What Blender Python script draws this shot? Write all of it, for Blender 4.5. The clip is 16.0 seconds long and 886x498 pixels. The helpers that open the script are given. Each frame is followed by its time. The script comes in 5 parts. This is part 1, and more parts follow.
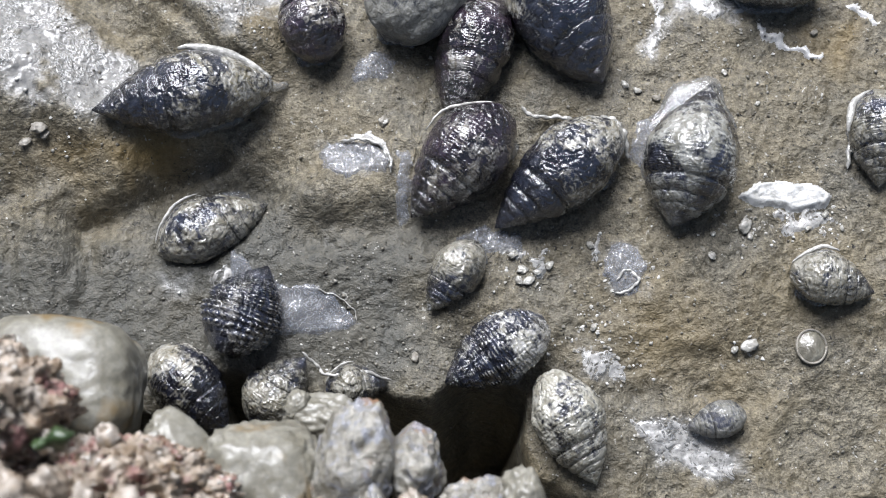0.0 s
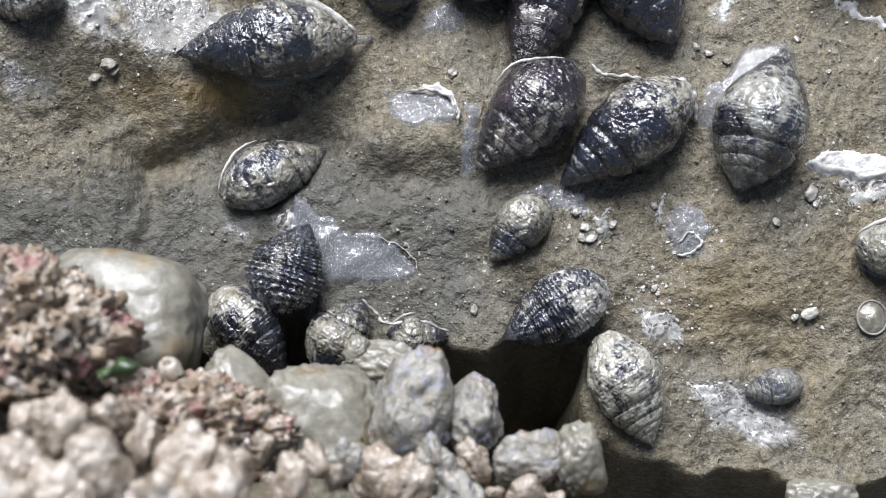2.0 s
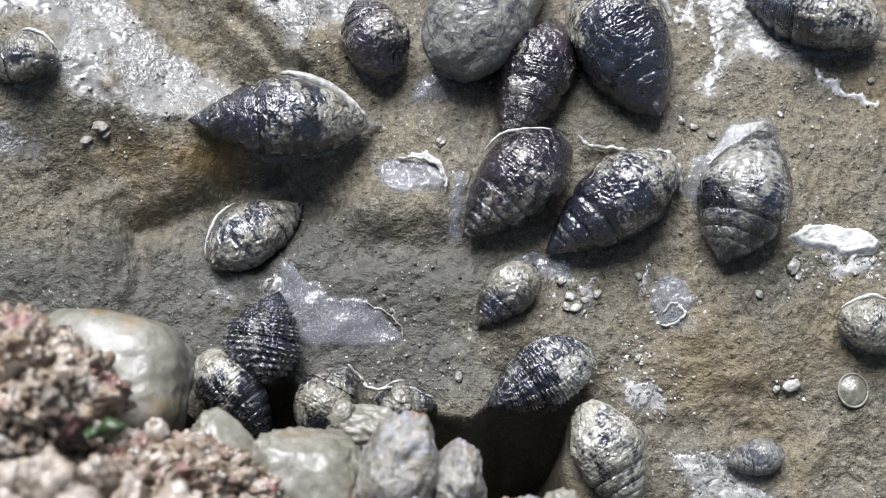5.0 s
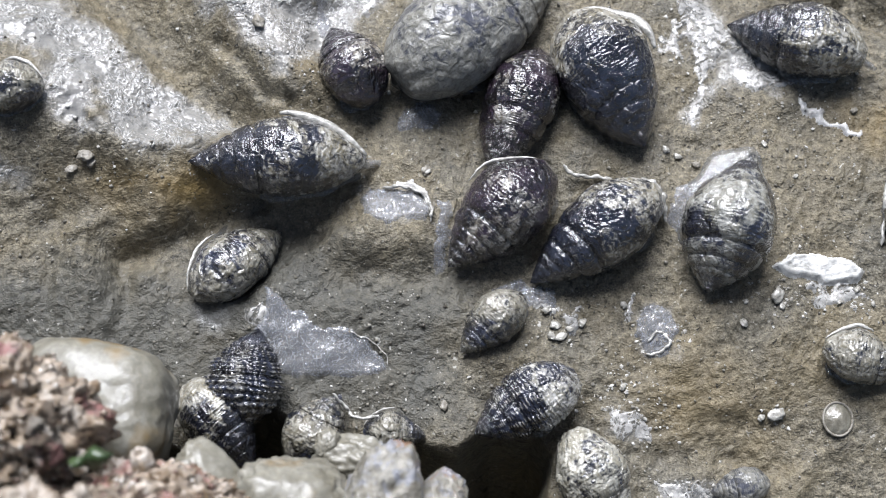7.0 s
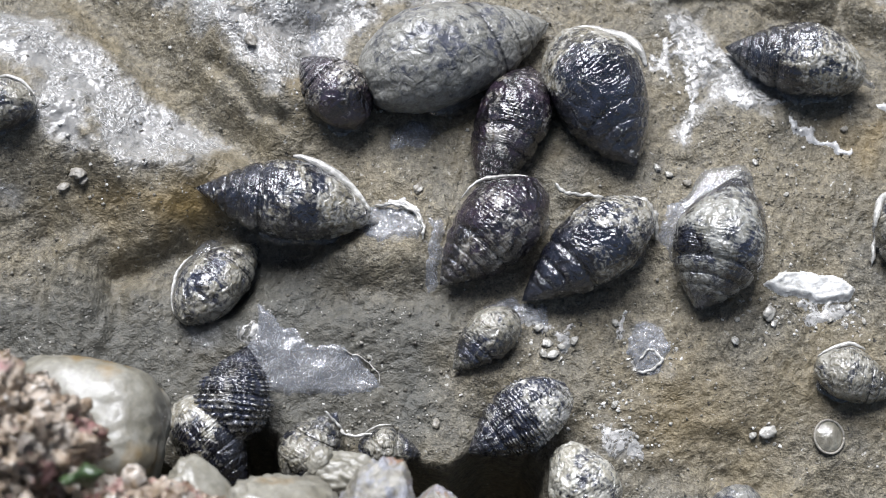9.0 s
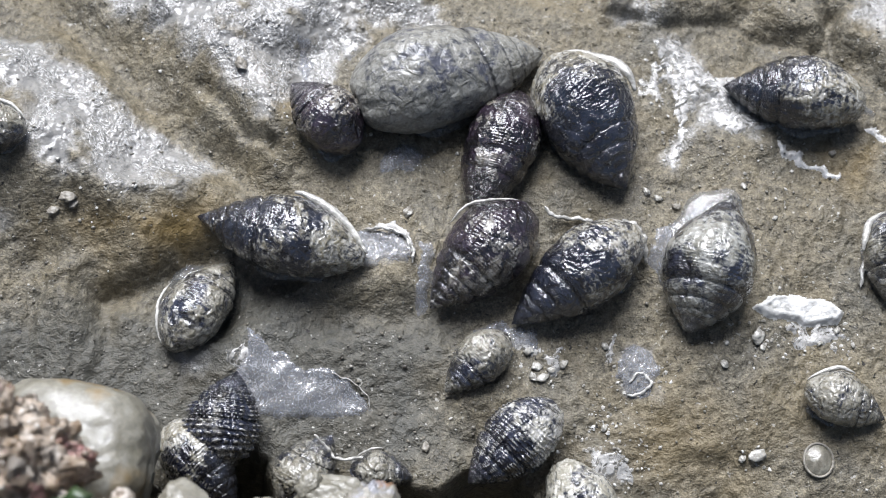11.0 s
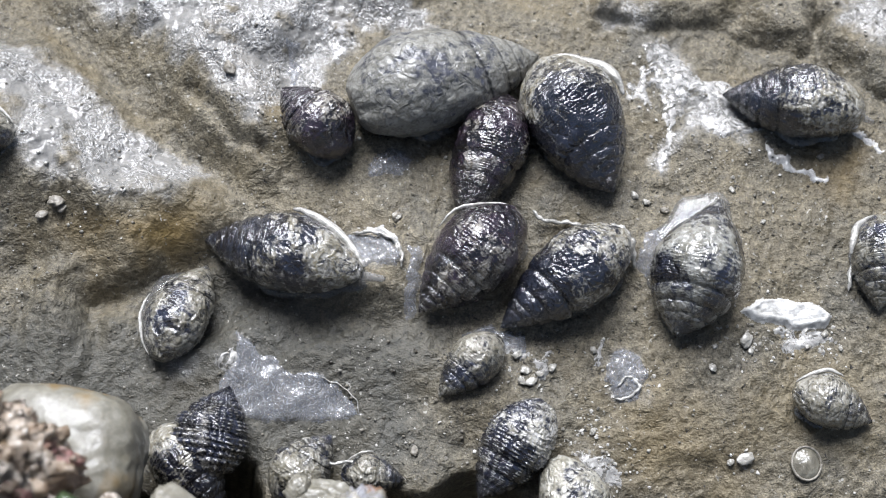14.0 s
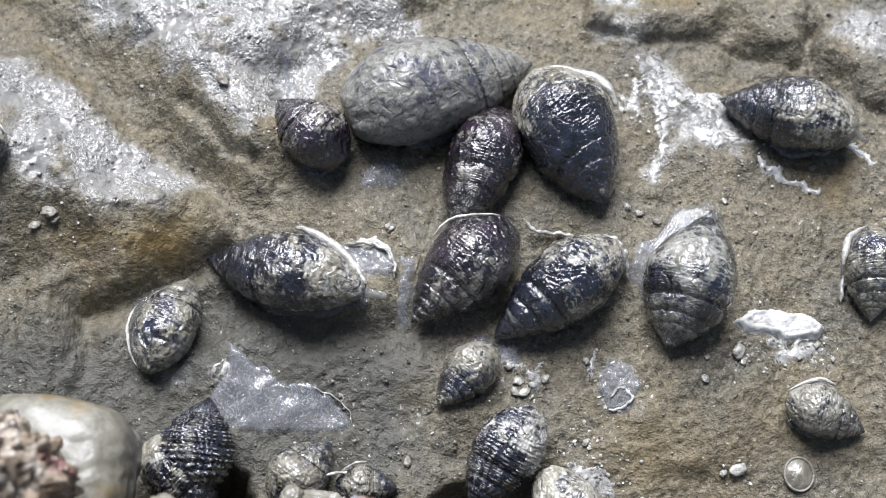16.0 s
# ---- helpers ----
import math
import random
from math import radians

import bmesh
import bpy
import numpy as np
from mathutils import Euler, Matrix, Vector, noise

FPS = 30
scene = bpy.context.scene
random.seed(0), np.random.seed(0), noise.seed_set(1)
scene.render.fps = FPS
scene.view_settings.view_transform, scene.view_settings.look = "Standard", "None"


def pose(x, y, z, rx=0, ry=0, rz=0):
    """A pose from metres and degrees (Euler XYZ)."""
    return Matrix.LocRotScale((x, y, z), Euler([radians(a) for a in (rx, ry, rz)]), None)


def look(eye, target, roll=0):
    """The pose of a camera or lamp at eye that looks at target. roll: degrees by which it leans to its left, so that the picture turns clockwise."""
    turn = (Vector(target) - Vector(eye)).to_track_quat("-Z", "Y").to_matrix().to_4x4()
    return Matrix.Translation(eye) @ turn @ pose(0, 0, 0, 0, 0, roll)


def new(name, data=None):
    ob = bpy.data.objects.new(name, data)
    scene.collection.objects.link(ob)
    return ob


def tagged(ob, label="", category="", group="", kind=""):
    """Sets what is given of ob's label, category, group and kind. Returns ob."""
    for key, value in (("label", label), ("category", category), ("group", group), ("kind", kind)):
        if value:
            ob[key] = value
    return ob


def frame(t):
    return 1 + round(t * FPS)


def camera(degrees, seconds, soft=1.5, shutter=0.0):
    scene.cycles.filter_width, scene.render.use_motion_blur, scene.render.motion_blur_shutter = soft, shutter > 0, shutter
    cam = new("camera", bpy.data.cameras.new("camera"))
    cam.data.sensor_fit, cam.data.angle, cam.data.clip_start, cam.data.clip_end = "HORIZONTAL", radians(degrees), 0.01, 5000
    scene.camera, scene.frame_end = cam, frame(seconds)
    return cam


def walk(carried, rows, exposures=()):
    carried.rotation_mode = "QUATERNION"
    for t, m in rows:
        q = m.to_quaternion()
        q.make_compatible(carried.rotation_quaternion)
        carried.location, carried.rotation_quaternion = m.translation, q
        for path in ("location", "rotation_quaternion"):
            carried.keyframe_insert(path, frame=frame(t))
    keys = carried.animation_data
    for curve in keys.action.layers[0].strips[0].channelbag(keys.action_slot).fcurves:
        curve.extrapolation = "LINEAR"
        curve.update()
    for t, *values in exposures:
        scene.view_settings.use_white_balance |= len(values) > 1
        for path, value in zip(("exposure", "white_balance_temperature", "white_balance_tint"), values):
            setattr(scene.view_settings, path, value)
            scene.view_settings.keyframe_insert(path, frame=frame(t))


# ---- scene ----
cam = camera(30, 16.0, 1.0)
cam.data.dof.use_dof = True
cam.data.dof.focus_distance = 0.236
cam.data.dof.aperture_fstop = 21.0
PATH = [
    (0, (0.00142, -0.10384, 0.21371), (0.00287, -0.02787, 0.02870), -1.20),
    (0.5, (0.00055, -0.10429, 0.21358), (0.00091, -0.02928, 0.02817), -1.48),
    (1, (-0.00020, -0.10474, 0.21334), (-0.00101, -0.03068, 0.02756), -1.70),
    (1.5, (-0.00118, -0.10532, 0.21301), (-0.00298, -0.03184, 0.02700), -1.71),
    (2, (-0.00358, -0.10678, 0.21230), (-0.00554, -0.03343, 0.02624), -1.05),
    (2.5, (-0.00478, -0.10772, 0.21273), (-0.00703, -0.03355, 0.02701), -0.23),
    (3, (-0.00526, -0.10786, 0.21296), (-0.00729, -0.03213, 0.02787), 0.11),
    (3.5, (-0.00548, -0.10793, 0.21256), (-0.00702, -0.03105, 0.02793), 0.45),
    (4, (-0.00529, -0.10816, 0.21286), (-0.00613, -0.02967, 0.02891), 0.86),
    (4.5, (-0.00494, -0.10823, 0.21365), (-0.00496, -0.02812, 0.03039), 1.33),
    (7, (-0.00561, -0.10862, 0.21367), (-0.00260, -0.02367, 0.03263), 3.17),
    (7.5, (-0.00552, -0.10867, 0.21374), (-0.00233, -0.02332, 0.03289), 3.27),
    (8, (-0.00593, -0.10871, 0.21381), (-0.00223, -0.02300, 0.03315), 3.59),
    (8.5, (-0.00616, -0.10902, 0.21378), (-0.00208, -0.02258, 0.03347), 3.79),
    (9, (-0.00588, -0.10922, 0.21377), (-0.00173, -0.02193, 0.03387), 3.80),
    (11.5, (-0.00601, -0.10958, 0.21405), (-0.00042, -0.01939, 0.03563), 4.56),
    (12, (-0.00596, -0.10949, 0.21423), (-0.00028, -0.01933, 0.03579), 4.61),
    (12.5, (-0.00626, -0.10935, 0.21426), (-0.00011, -0.01921, 0.03584), 4.88),
    (13, (-0.00578, -0.10939, 0.21409), (0.00027, -0.01913, 0.03572), 4.79),
    (13.5, (-0.00610, -0.10960, 0.21398), (0.00049, -0.01915, 0.03572), 5.07),
    (14, (-0.00565, -0.10910, 0.21440), (0.00083, -0.01910, 0.03591), 5.02),
    (14.5, (-0.00577, -0.10950, 0.21415), (0.00109, -0.01895, 0.03595), 5.23),
    (15, (-0.00604, -0.10966, 0.21416), (0.00132, -0.01866, 0.03621), 5.47),
    (15.5, (-0.00589, -0.10956, 0.21435), (0.00150, -0.01834, 0.03652), 5.50),
    (16, (-0.00586, -0.10959, 0.21439), (0.00161, -0.01808, 0.03671), 5.53),
]
walk(cam, [(t, look(eye, target, roll)) for t, eye, target, roll in PATH])

# ---- light: an overcast sky, brightest beyond the rock, and a wide veiled sun ----
world = bpy.data.worlds.new("overcast_sky")
scene.world = world
world.use_nodes = True
wn = world.node_tree.nodes
sky = wn.new("ShaderNodeTexSky")
sky.sky_type = "NISHITA"
sky.sun_disc = False
sky.sun_elevation = radians(58)
sky.sun_rotation = radians(-15)
sky.dust_density = 4.0
wn["Background"].inputs["Strength"].default_value = 0.05
world.node_tree.links.new(sky.outputs["Color"], wn["Background"].inputs["Color"])
sun_data = bpy.data.lights.new("veiled_sun", "SUN")
sun_data.energy = 4.4
sun_data.angle = radians(38)
sun_data.color = (0.88, 0.915, 1.0)
sun = new("veiled_sun", sun_data)
sun.matrix_world = look((-0.16, 0.55, 1.0), (0, 0, 0))
scene.view_settings.exposure = 1.26

# ---- relief of the rock, in metres ----
# -- relief
CM = 0.01


def lattice(ix, iy, seed):
    """A random number in 0..1 for each corner of a lattice."""
    n = (ix.astype(np.int64) * 374761393 + iy.astype(np.int64) * 668265263 + seed * 974634) & 0x7FFFFFFF
    n = ((n ^ (n >> 13)) * 1274126177) & 0x7FFFFFFF
    n = (n ^ (n >> 16)) & 0xFFFFFF
    return n / float(0xFFFFFF)


def value_noise(x, y, seed):
    ix, iy = np.floor(x), np.floor(y)
    fx, fy = x - ix, y - iy
    fx, fy = fx * fx * (3 - 2 * fx), fy * fy * (3 - 2 * fy)
    a, b = lattice(ix, iy, seed), lattice(ix + 1, iy, seed)
    c, d = lattice(ix, iy + 1, seed), lattice(ix + 1, iy + 1, seed)
    return (a + (b - a) * fx) * (1 - fy) + (c + (d - c) * fx) * fy - 0.5


def fractal(x, y, seed, octaves=4, fall=0.5):
    total, size = 0.0, 1.0
    for n in range(octaves):
        total = total + size * value_noise(x * 2.03 ** n, y * 2.03 ** n, seed + n)
        size *= fall
    return total


def inside(x, y, corners):
    """Signed distance to a polygon, positive inside."""
    best, sign = np.full(np.shape(x), 1e9), np.zeros(np.shape(x), bool)
    for (ax, ay), (bx, by) in zip(corners, corners[1:] + corners[:1]):
        ex, ey = bx - ax, by - ay
        k = np.clip(((x - ax) * ex + (y - ay) * ey) / (ex * ex + ey * ey + 1e-12), 0, 1)
        best = np.minimum(best, np.hypot(x - ax - k * ex, y - ay - k * ey))
        cross = ((ay > y) != (by > y)) & (x < (bx - ax) * (y - ay) / (by - ay + 1e-12) + ax)
        sign ^= cross
    return np.where(sign, best, -best)


def step(d, a, b):
    k = np.clip((d - a) / (b - a), 0, 1)
    return k * k * (3 - 2 * k)


# Outlines in the plan, in centimetres.
LEDGE_WEST = [(-10.73, 3.39), (-5.97, 3.45), (-5.33, 3.06), (-5.08, 2.27), (-4.17, 1.34), (-3.32, 1.18), (-2.89, 0.84), (-3.26, 0.22), (-3.89, -0.26), (-4.44, -0.56), (-4.86, -0.33), (-5.43, -0.26), (-6.07, -0.35), (-10.04, -0.77)]
LEDGE_NORTH = [(-5.75, 8.82), (-5.11, 4.21), (-4.4, 3.19), (-3.56, 2.22), (-2.92, 1.38), (-2.5, 1.39), (-2.18, 1.78), (-2.32, 2.75), (-1.32, 3.61), (-0.45, 3.85), (0.08, 4.4), (0.42, 9.1)]
LEDGE_EAST = [(2.43, 11.85), (2.46, 3.84), (3.26, 3.71), (4.42, 3.86), (4.84, 3.5), (5.71, 3.38), (6.02, 3.76), (6.05, 3.23), (6.8, 2.74), (7.12, 2.65), (13.6, 2.55), (15.96, 12.55)]
HOLLOW = [(-14.26, -2.99), (-6.17, -3.25), (-4.31, -3.66), (-3.74, -3.95), (-2.85, -4.0), (-2.81, -3.16), (-2.37, -3.07), (-2.22, -3.76), (-1.4, -3.55), (-0.9, -3.55), (-0.5, -3.3), (0.3, -3.28), (0.9, -3.3), (1.32, -3.32), (1.42, -3.75), (1.35, -4.3), (1.55, -4.6), (1.8, -4.72), (2.3, -4.98), (3.45, -5.06), (4.1, -5.22), (5.58, -5.29), (13.71, -5.23), (13.56, -9.27), (-13.62, -10.0)]
FRONT = [(-13.68, -3.18), (-5.77, -3.45), (-4.36, -3.81), (-3.39, -4.49), (-2.62, -4.86), (-1.65, -4.68), (-0.15, -4.87), (0.15, -5.32), (1.55, -5.46), (2.39, -7.01), (2.9, -12.14), (-11.35, -12.52)]
CREASES = [
    ([(-6.41, 4.17), (-6.02, 3.86), (-5.35, 3.21), (-4.69, 2.53), (-4.04, 1.86), (-3.5, 1.36), (-2.98, 1.1)], 0.32, 0.24),
    ([(-3.57, 2.32), (-3.21, 1.99), (-2.93, 1.57), (-2.5, 1.35)], 0.1, 0.2),
    ([(2.51, 3.82), (3.34, 3.66), (4.41, 3.79), (5.01, 3.43), (5.71, 3.3)], 0.06, 0.08),
    ([(5.71, 3.3), (6.04, 3.13), (6.79, 2.62), (7.38, 2.41)], 0.06, 0.08),
    ([(6.01, 4.18), (6.03, 3.7), (6.0, 3.23)], 0.07, 0.1),
    ([(-4.75, -0.80), (-4.3, -0.66), (-3.85, -0.42), (-3.4, -0.16), (-2.86, 0.1)], 0.16, 0.26),
    ([(-5.88, -1.63), (-5.85, -1.12), (-5.63, -0.82), (-5.28, -0.74), (-4.9, -0.91), (-4.72, -1.29), (-4.71, -1.68), (-4.91, -2.04)], 0.11, 0.09),
    ([(-2.11, -0.45), (-1.48, -1.03), (-0.51, -1.07), (0.14, -1.01)], 0.22, 0.08),
    ([(2.99, -3.52), (3.96, -3.48), (4.59, -3.58)], 0.2, 0.12),
]
SWELLS = [(-5.28, -1.44, 0.56, 0.67, 0, 0.22), (-1.13, -0.16, 1.09, 0.67, 0, 0.2), (-2.51, -0.19, 1.01, 0.46, 0.4, -0.4), (-3.7, -0.75, 0.9, 0.4, 0.25, -0.4), (-1.48, -1.03, 1.09, 0.34, -0.35, -0.2), (0.8, -2.37, 1.68, 0.51, -0.3, 0.12), (-5.87, -0.84, 0.5, 0.76, 0, -0.15), (-4.39, -1.44, 0.5, 0.76, 0, -0.15), (3.98, -3.1, 1.01, 0.34, 0, -0.15), (5.54, -3.77, 0.51, 1.01, 0.3, -0.12)]


def bump_at(x, y, cx, cy, rx, ry, turn=0.0):
    c, s = math.cos(turn), math.sin(turn)
    u, v = (x - cx) * c + (y - cy) * s, (y - cy) * c - (x - cx) * s
    return np.exp(-((u / rx) ** 2 + (v / ry) ** 2))


def relief(xm, ym, hollow=True):
    """Height of the rock at a place, all in metres; with or without its hollow."""
    x, y = np.asarray(xm, float) / CM, np.asarray(ym, float) / CM
    x, y = np.atleast_1d(x), np.atleast_1d(y)
    wx, wy = x + 0.6 * fractal(x * 0.8, y * 0.8, 3, 3), y + 0.6 * fractal(x * 0.8, y * 0.8, 11, 3)
    z = 0.15 - 0.3 * np.logaddexp(0, (0.5 - y) * 1.2) / 1.2
    z = np.maximum(z, -1.6)
    d = inside(wx, wy, LEDGE_WEST)
    z = z + 0.50 * step(d, -0.3, 1.1) + 0.15 * step(d, 0.4, 1.8)
    d = inside(wx, wy, LEDGE_NORTH)
    z = z + 0.55 * step(d, -0.5, 0.6)
    d = inside(wx, wy, LEDGE_EAST)
    z = z + 0.34 * step(d, -0.14, 0.3)
    for cx, cy, rx, ry, turn, high in SWELLS:
        z = z + high * bump_at(wx, wy, cx, cy, rx, ry, turn)
    for line, wide, deep in CREASES:
        away = np.full(x.shape, 1e9)
        for (ax, ay), (bx, by) in zip(line, line[1:]):
            ex, ey = bx - ax, by - ay
            k = np.clip(((0.85 * x + 0.15 * wx - ax) * ex + (0.85 * y + 0.15 * wy - ay) * ey) / (ex * ex + ey * ey), 0, 1)
            away = np.minimum(away, np.hypot(0.85 * x + 0.15 * wx - ax - k * ex, 0.85 * y + 0.15 * wy - ay - k * ey))
        z = z - deep * (1 + 0.4 * fractal(x * 1.5, y * 1.5, 77, 3)) * np.exp(-(away / wide) ** 2)
    if hollow:
        z = z - 3.6 * step(inside(wx, wy, HOLLOW), -0.12, 0.4)
    z = z + 5.4 * step(inside(wx, wy, FRONT), -0.2, 1.3) + 3.0 * bump_at(x, y, -3.8, -7.6, 3.6, 1.9)
    z = z + 0.20 * fractal(x * 0.9, y * 0.9, 21, 2) + 0.07 * fractal(x * 3.1, y * 3.1, 31, 3) + 0.035 * fractal(x * 11, y * 11, 41, 3, 0.6)
    return z * CM


# -- end relief
def high(x, y, hollow=True):
    return float(relief(x, y, hollow)[0])


# ---- materials ----
def material(name):
    m = bpy.data.materials.new(name)
    m.use_nodes = True
    return m, m.node_tree.nodes, m.node_tree.links, m.node_tree.nodes["Principled BSDF"]


def noise_node(n, l, scale, detail=5.0, rough=0.6, warp=0.0, own=None):
    """Noise in the object's space; own names an attribute that shifts it, so that no two things share a pattern."""
    co = n.new("ShaderNodeTexCoord")
    t = n.new("ShaderNodeTexNoise")
    t.inputs["Scale"].default_value = scale
    t.inputs["Detail"].default_value = detail
    t.inputs["Roughness"].default_value = rough
    t.inputs["Distortion"].default_value = warp
    where = co.outputs["Object"]
    if own:
        add = n.new("ShaderNodeVectorMath")
        l.new(where, add.inputs[0])
        l.new(attribute(n, own), add.inputs[1])
        where = add.outputs[0]
    l.new(where, t.inputs["Vector"])
    return t.outputs["Fac"]


def threads(n, l, scale, thin=0.02, thick=0.05, warp=1.5, detail=2.0):
    """Winding thin lines, as the rims of drying foam draw them: 1 on a line, 0 away from it."""
    off = maths(n, l, "ABSOLUTE", maths(n, l, "SUBTRACT", noise_node(n, l, scale, detail, 0.55, warp), 0.5))
    return ramp(n, l, off, [(thin, grey(1)), (thick, grey(0))])


def ramp(n, l, source, stops):
    r = n.new("ShaderNodeValToRGB")
    e = r.color_ramp.elements
    while len(e) < len(stops):
        e.new(0.5)
    for k, (at, colour) in zip(e, stops):
        k.position = at
        k.color = (*colour, 1) if len(colour) == 3 else colour
    l.new(source, r.inputs["Fac"])
    return r.outputs["Color"]


def grey(v):
    return (v, v, v)


def mix(n, l, fac, a, b, how="MIX"):
    m = n.new("ShaderNodeMix")
    m.data_type, m.blend_type = "RGBA", how
    for k, v in ((0, fac), (6, a), (7, b)):
        if hasattr(v, "node"):
            l.new(v, m.inputs[k])
        elif k == 0:
            m.inputs[0].default_value = v
        else:
            m.inputs[k].default_value = (*v, 1)
    return m.outputs[2]


def maths(n, l, op, a, b=0.0, clamp=False):
    m = n.new("ShaderNodeMath")
    m.operation, m.use_clamp = op, clamp
    for k, v in ((0, a), (1, b)):
        if hasattr(v, "node"):
            l.new(v, m.inputs[k])
        else:
            m.inputs[k].default_value = v
    return m.outputs[0]


def bumps(n, l, bsdf, layers):
    """Chained bump nodes: (height source, depth in metres)."""
    last = None
    for source, depth in layers:
        b = n.new("ShaderNodeBump")
        b.inputs["Distance"].default_value = depth
        b.inputs["Strength"].default_value = 1.0
        l.new(source, b.inputs["Height"])
        if last:
            l.new(last, b.inputs["Normal"])
        last = b.outputs["Normal"]
    l.new(last, bsdf.inputs["Normal"])


def attribute(n, name):
    a = n.new("ShaderNodeAttribute")
    a.attribute_name = name
    return a.outputs["Fac"]


def rock_material():
    m, n, l, b = material("wet_mudstone")
    broad = noise_node(n, l, 38, 4)
    mid = noise_node(n, l, 260, 6, 0.68)
    fine = noise_node(n, l, 950, 3, 0.68)
    grain = noise_node(n, l, 3400, 2, 0.65)
    colour = ramp(n, l, broad, [(0.3, (0.070, 0.066, 0.053)), (0.5, (0.090, 0.078, 0.054)), (0.72, (0.108, 0.097, 0.073))])
    colour = mix(n, l, 0.45, colour, ramp(n, l, mid, [(0.3, grey(0.34)), (0.7, grey(0.74))]), "OVERLAY")
    colour = mix(n, l, 0.8, colour, ramp(n, l, fine, [(0.3, grey(0.16)), (0.7, grey(0.84))]), "OVERLAY")
    colour = mix(n, l, 0.7, colour, ramp(n, l, grain, [(0.32, grey(0.15)), (0.68, grey(0.85))]), "OVERLAY")
    hue = ramp(n, l, noise_node(n, l, 75, 5, 0.62, 0.8), [(0.45, grey(0)), (0.66, grey(0.4))])
    colour = mix(n, l, hue, colour, mix(n, l, fine, (0.07, 0.052, 0.022), (0.17, 0.135, 0.075)))
    colour = mix(n, l, maths(n, l, "MULTIPLY", attribute(n, "ochre"), 0.85), colour, mix(n, l, fine, (0.085, 0.056, 0.015), (0.20, 0.135, 0.045)))
    # Grey-green silt, its colour darkened further for the shadow of the west ledge.
    colour = mix(n, l, maths(n, l, "MULTIPLY", attribute(n, "shaded_silt"), 0.8), colour, mix(n, l, fine, (0.020, 0.021, 0.018), (0.064, 0.063, 0.054)))
    some = ramp(n, l, noise_node(n, l, 120, 3), [(0.42, grey(0)), (0.62, grey(1))])
    specks = maths(n, l, "MULTIPLY", some, ramp(n, l, noise_node(n, l, 1500, 2, 0.5), [(0.66, grey(0)), (0.70, grey(0.9))]))
    colour = mix(n, l, specks, colour, (0.30, 0.29, 0.26))
    pits = ramp(n, l, noise_node(n, l, 1500, 1, 0.5, 0.8), [(0.25, grey(0.9)), (0.29, grey(0))])
    colour = mix(n, l, pits, colour, (0.012, 0.011, 0.01))
    wet = attribute(n, "wet")
    rough_water = ramp(n, l, noise_node(n, l, 170, 3, 0.6), [(0.40, grey(0)), (0.54, grey(1))])
    rims = maths(n, l, "MULTIPLY", wet, threads(n, l, 560, 0.010, 0.04, 2.0, 1.0))
    # White lines in the colour for sky glints on the water film's rims.
    scum = maths(n, l, "MULTIPLY", maths(n, l, "MULTIPLY", rims, rough_water), 0.9)
    # Wet rock is coloured pale grey: the sheen of the sky is painted in.
    colour = mix(n, l, maths(n, l, "MULTIPLY", wet, 0.7), colour, mix(n, l, fine, (0.15, 0.15, 0.145), (0.235, 0.233, 0.228)))
    colour = mix(n, l, scum, colour, (0.42, 0.415, 0.40))
    l.new(colour, b.inputs["Base Color"])
    rough = ramp(n, l, mid, [(0.3, grey(0.42)), (0.7, grey(0.68))])
    rough = mix(n, l, wet, rough, (0.13, 0.13, 0.13))
    l.new(rough, b.inputs["Roughness"])
    l.new(mix(n, l, wet, (0.34, 0.34, 0.34), (0.5, 0.5, 0.5)), b.inputs["Specular IOR Level"])
    dry = maths(n, l, "SUBTRACT", 1.0, maths(n, l, "MULTIPLY", wet, 0.75))
    ripple = maths(n, l, "MULTIPLY", maths(n, l, "MULTIPLY", noise_node(n, l, 900, 2, 0.5, 1.6), rough_water), wet)
    bumps(n, l, b, [(maths(n, l, "MULTIPLY", noise_node(n, l, 300, 3, 0.6), dry), 0.00045), (maths(n, l, "MULTIPLY", fine, dry), 0.00055), (maths(n, l, "MULTIPLY", grain, dry), 0.00016), (ripple, 0.0006), (pits, -0.0002)])
    return m


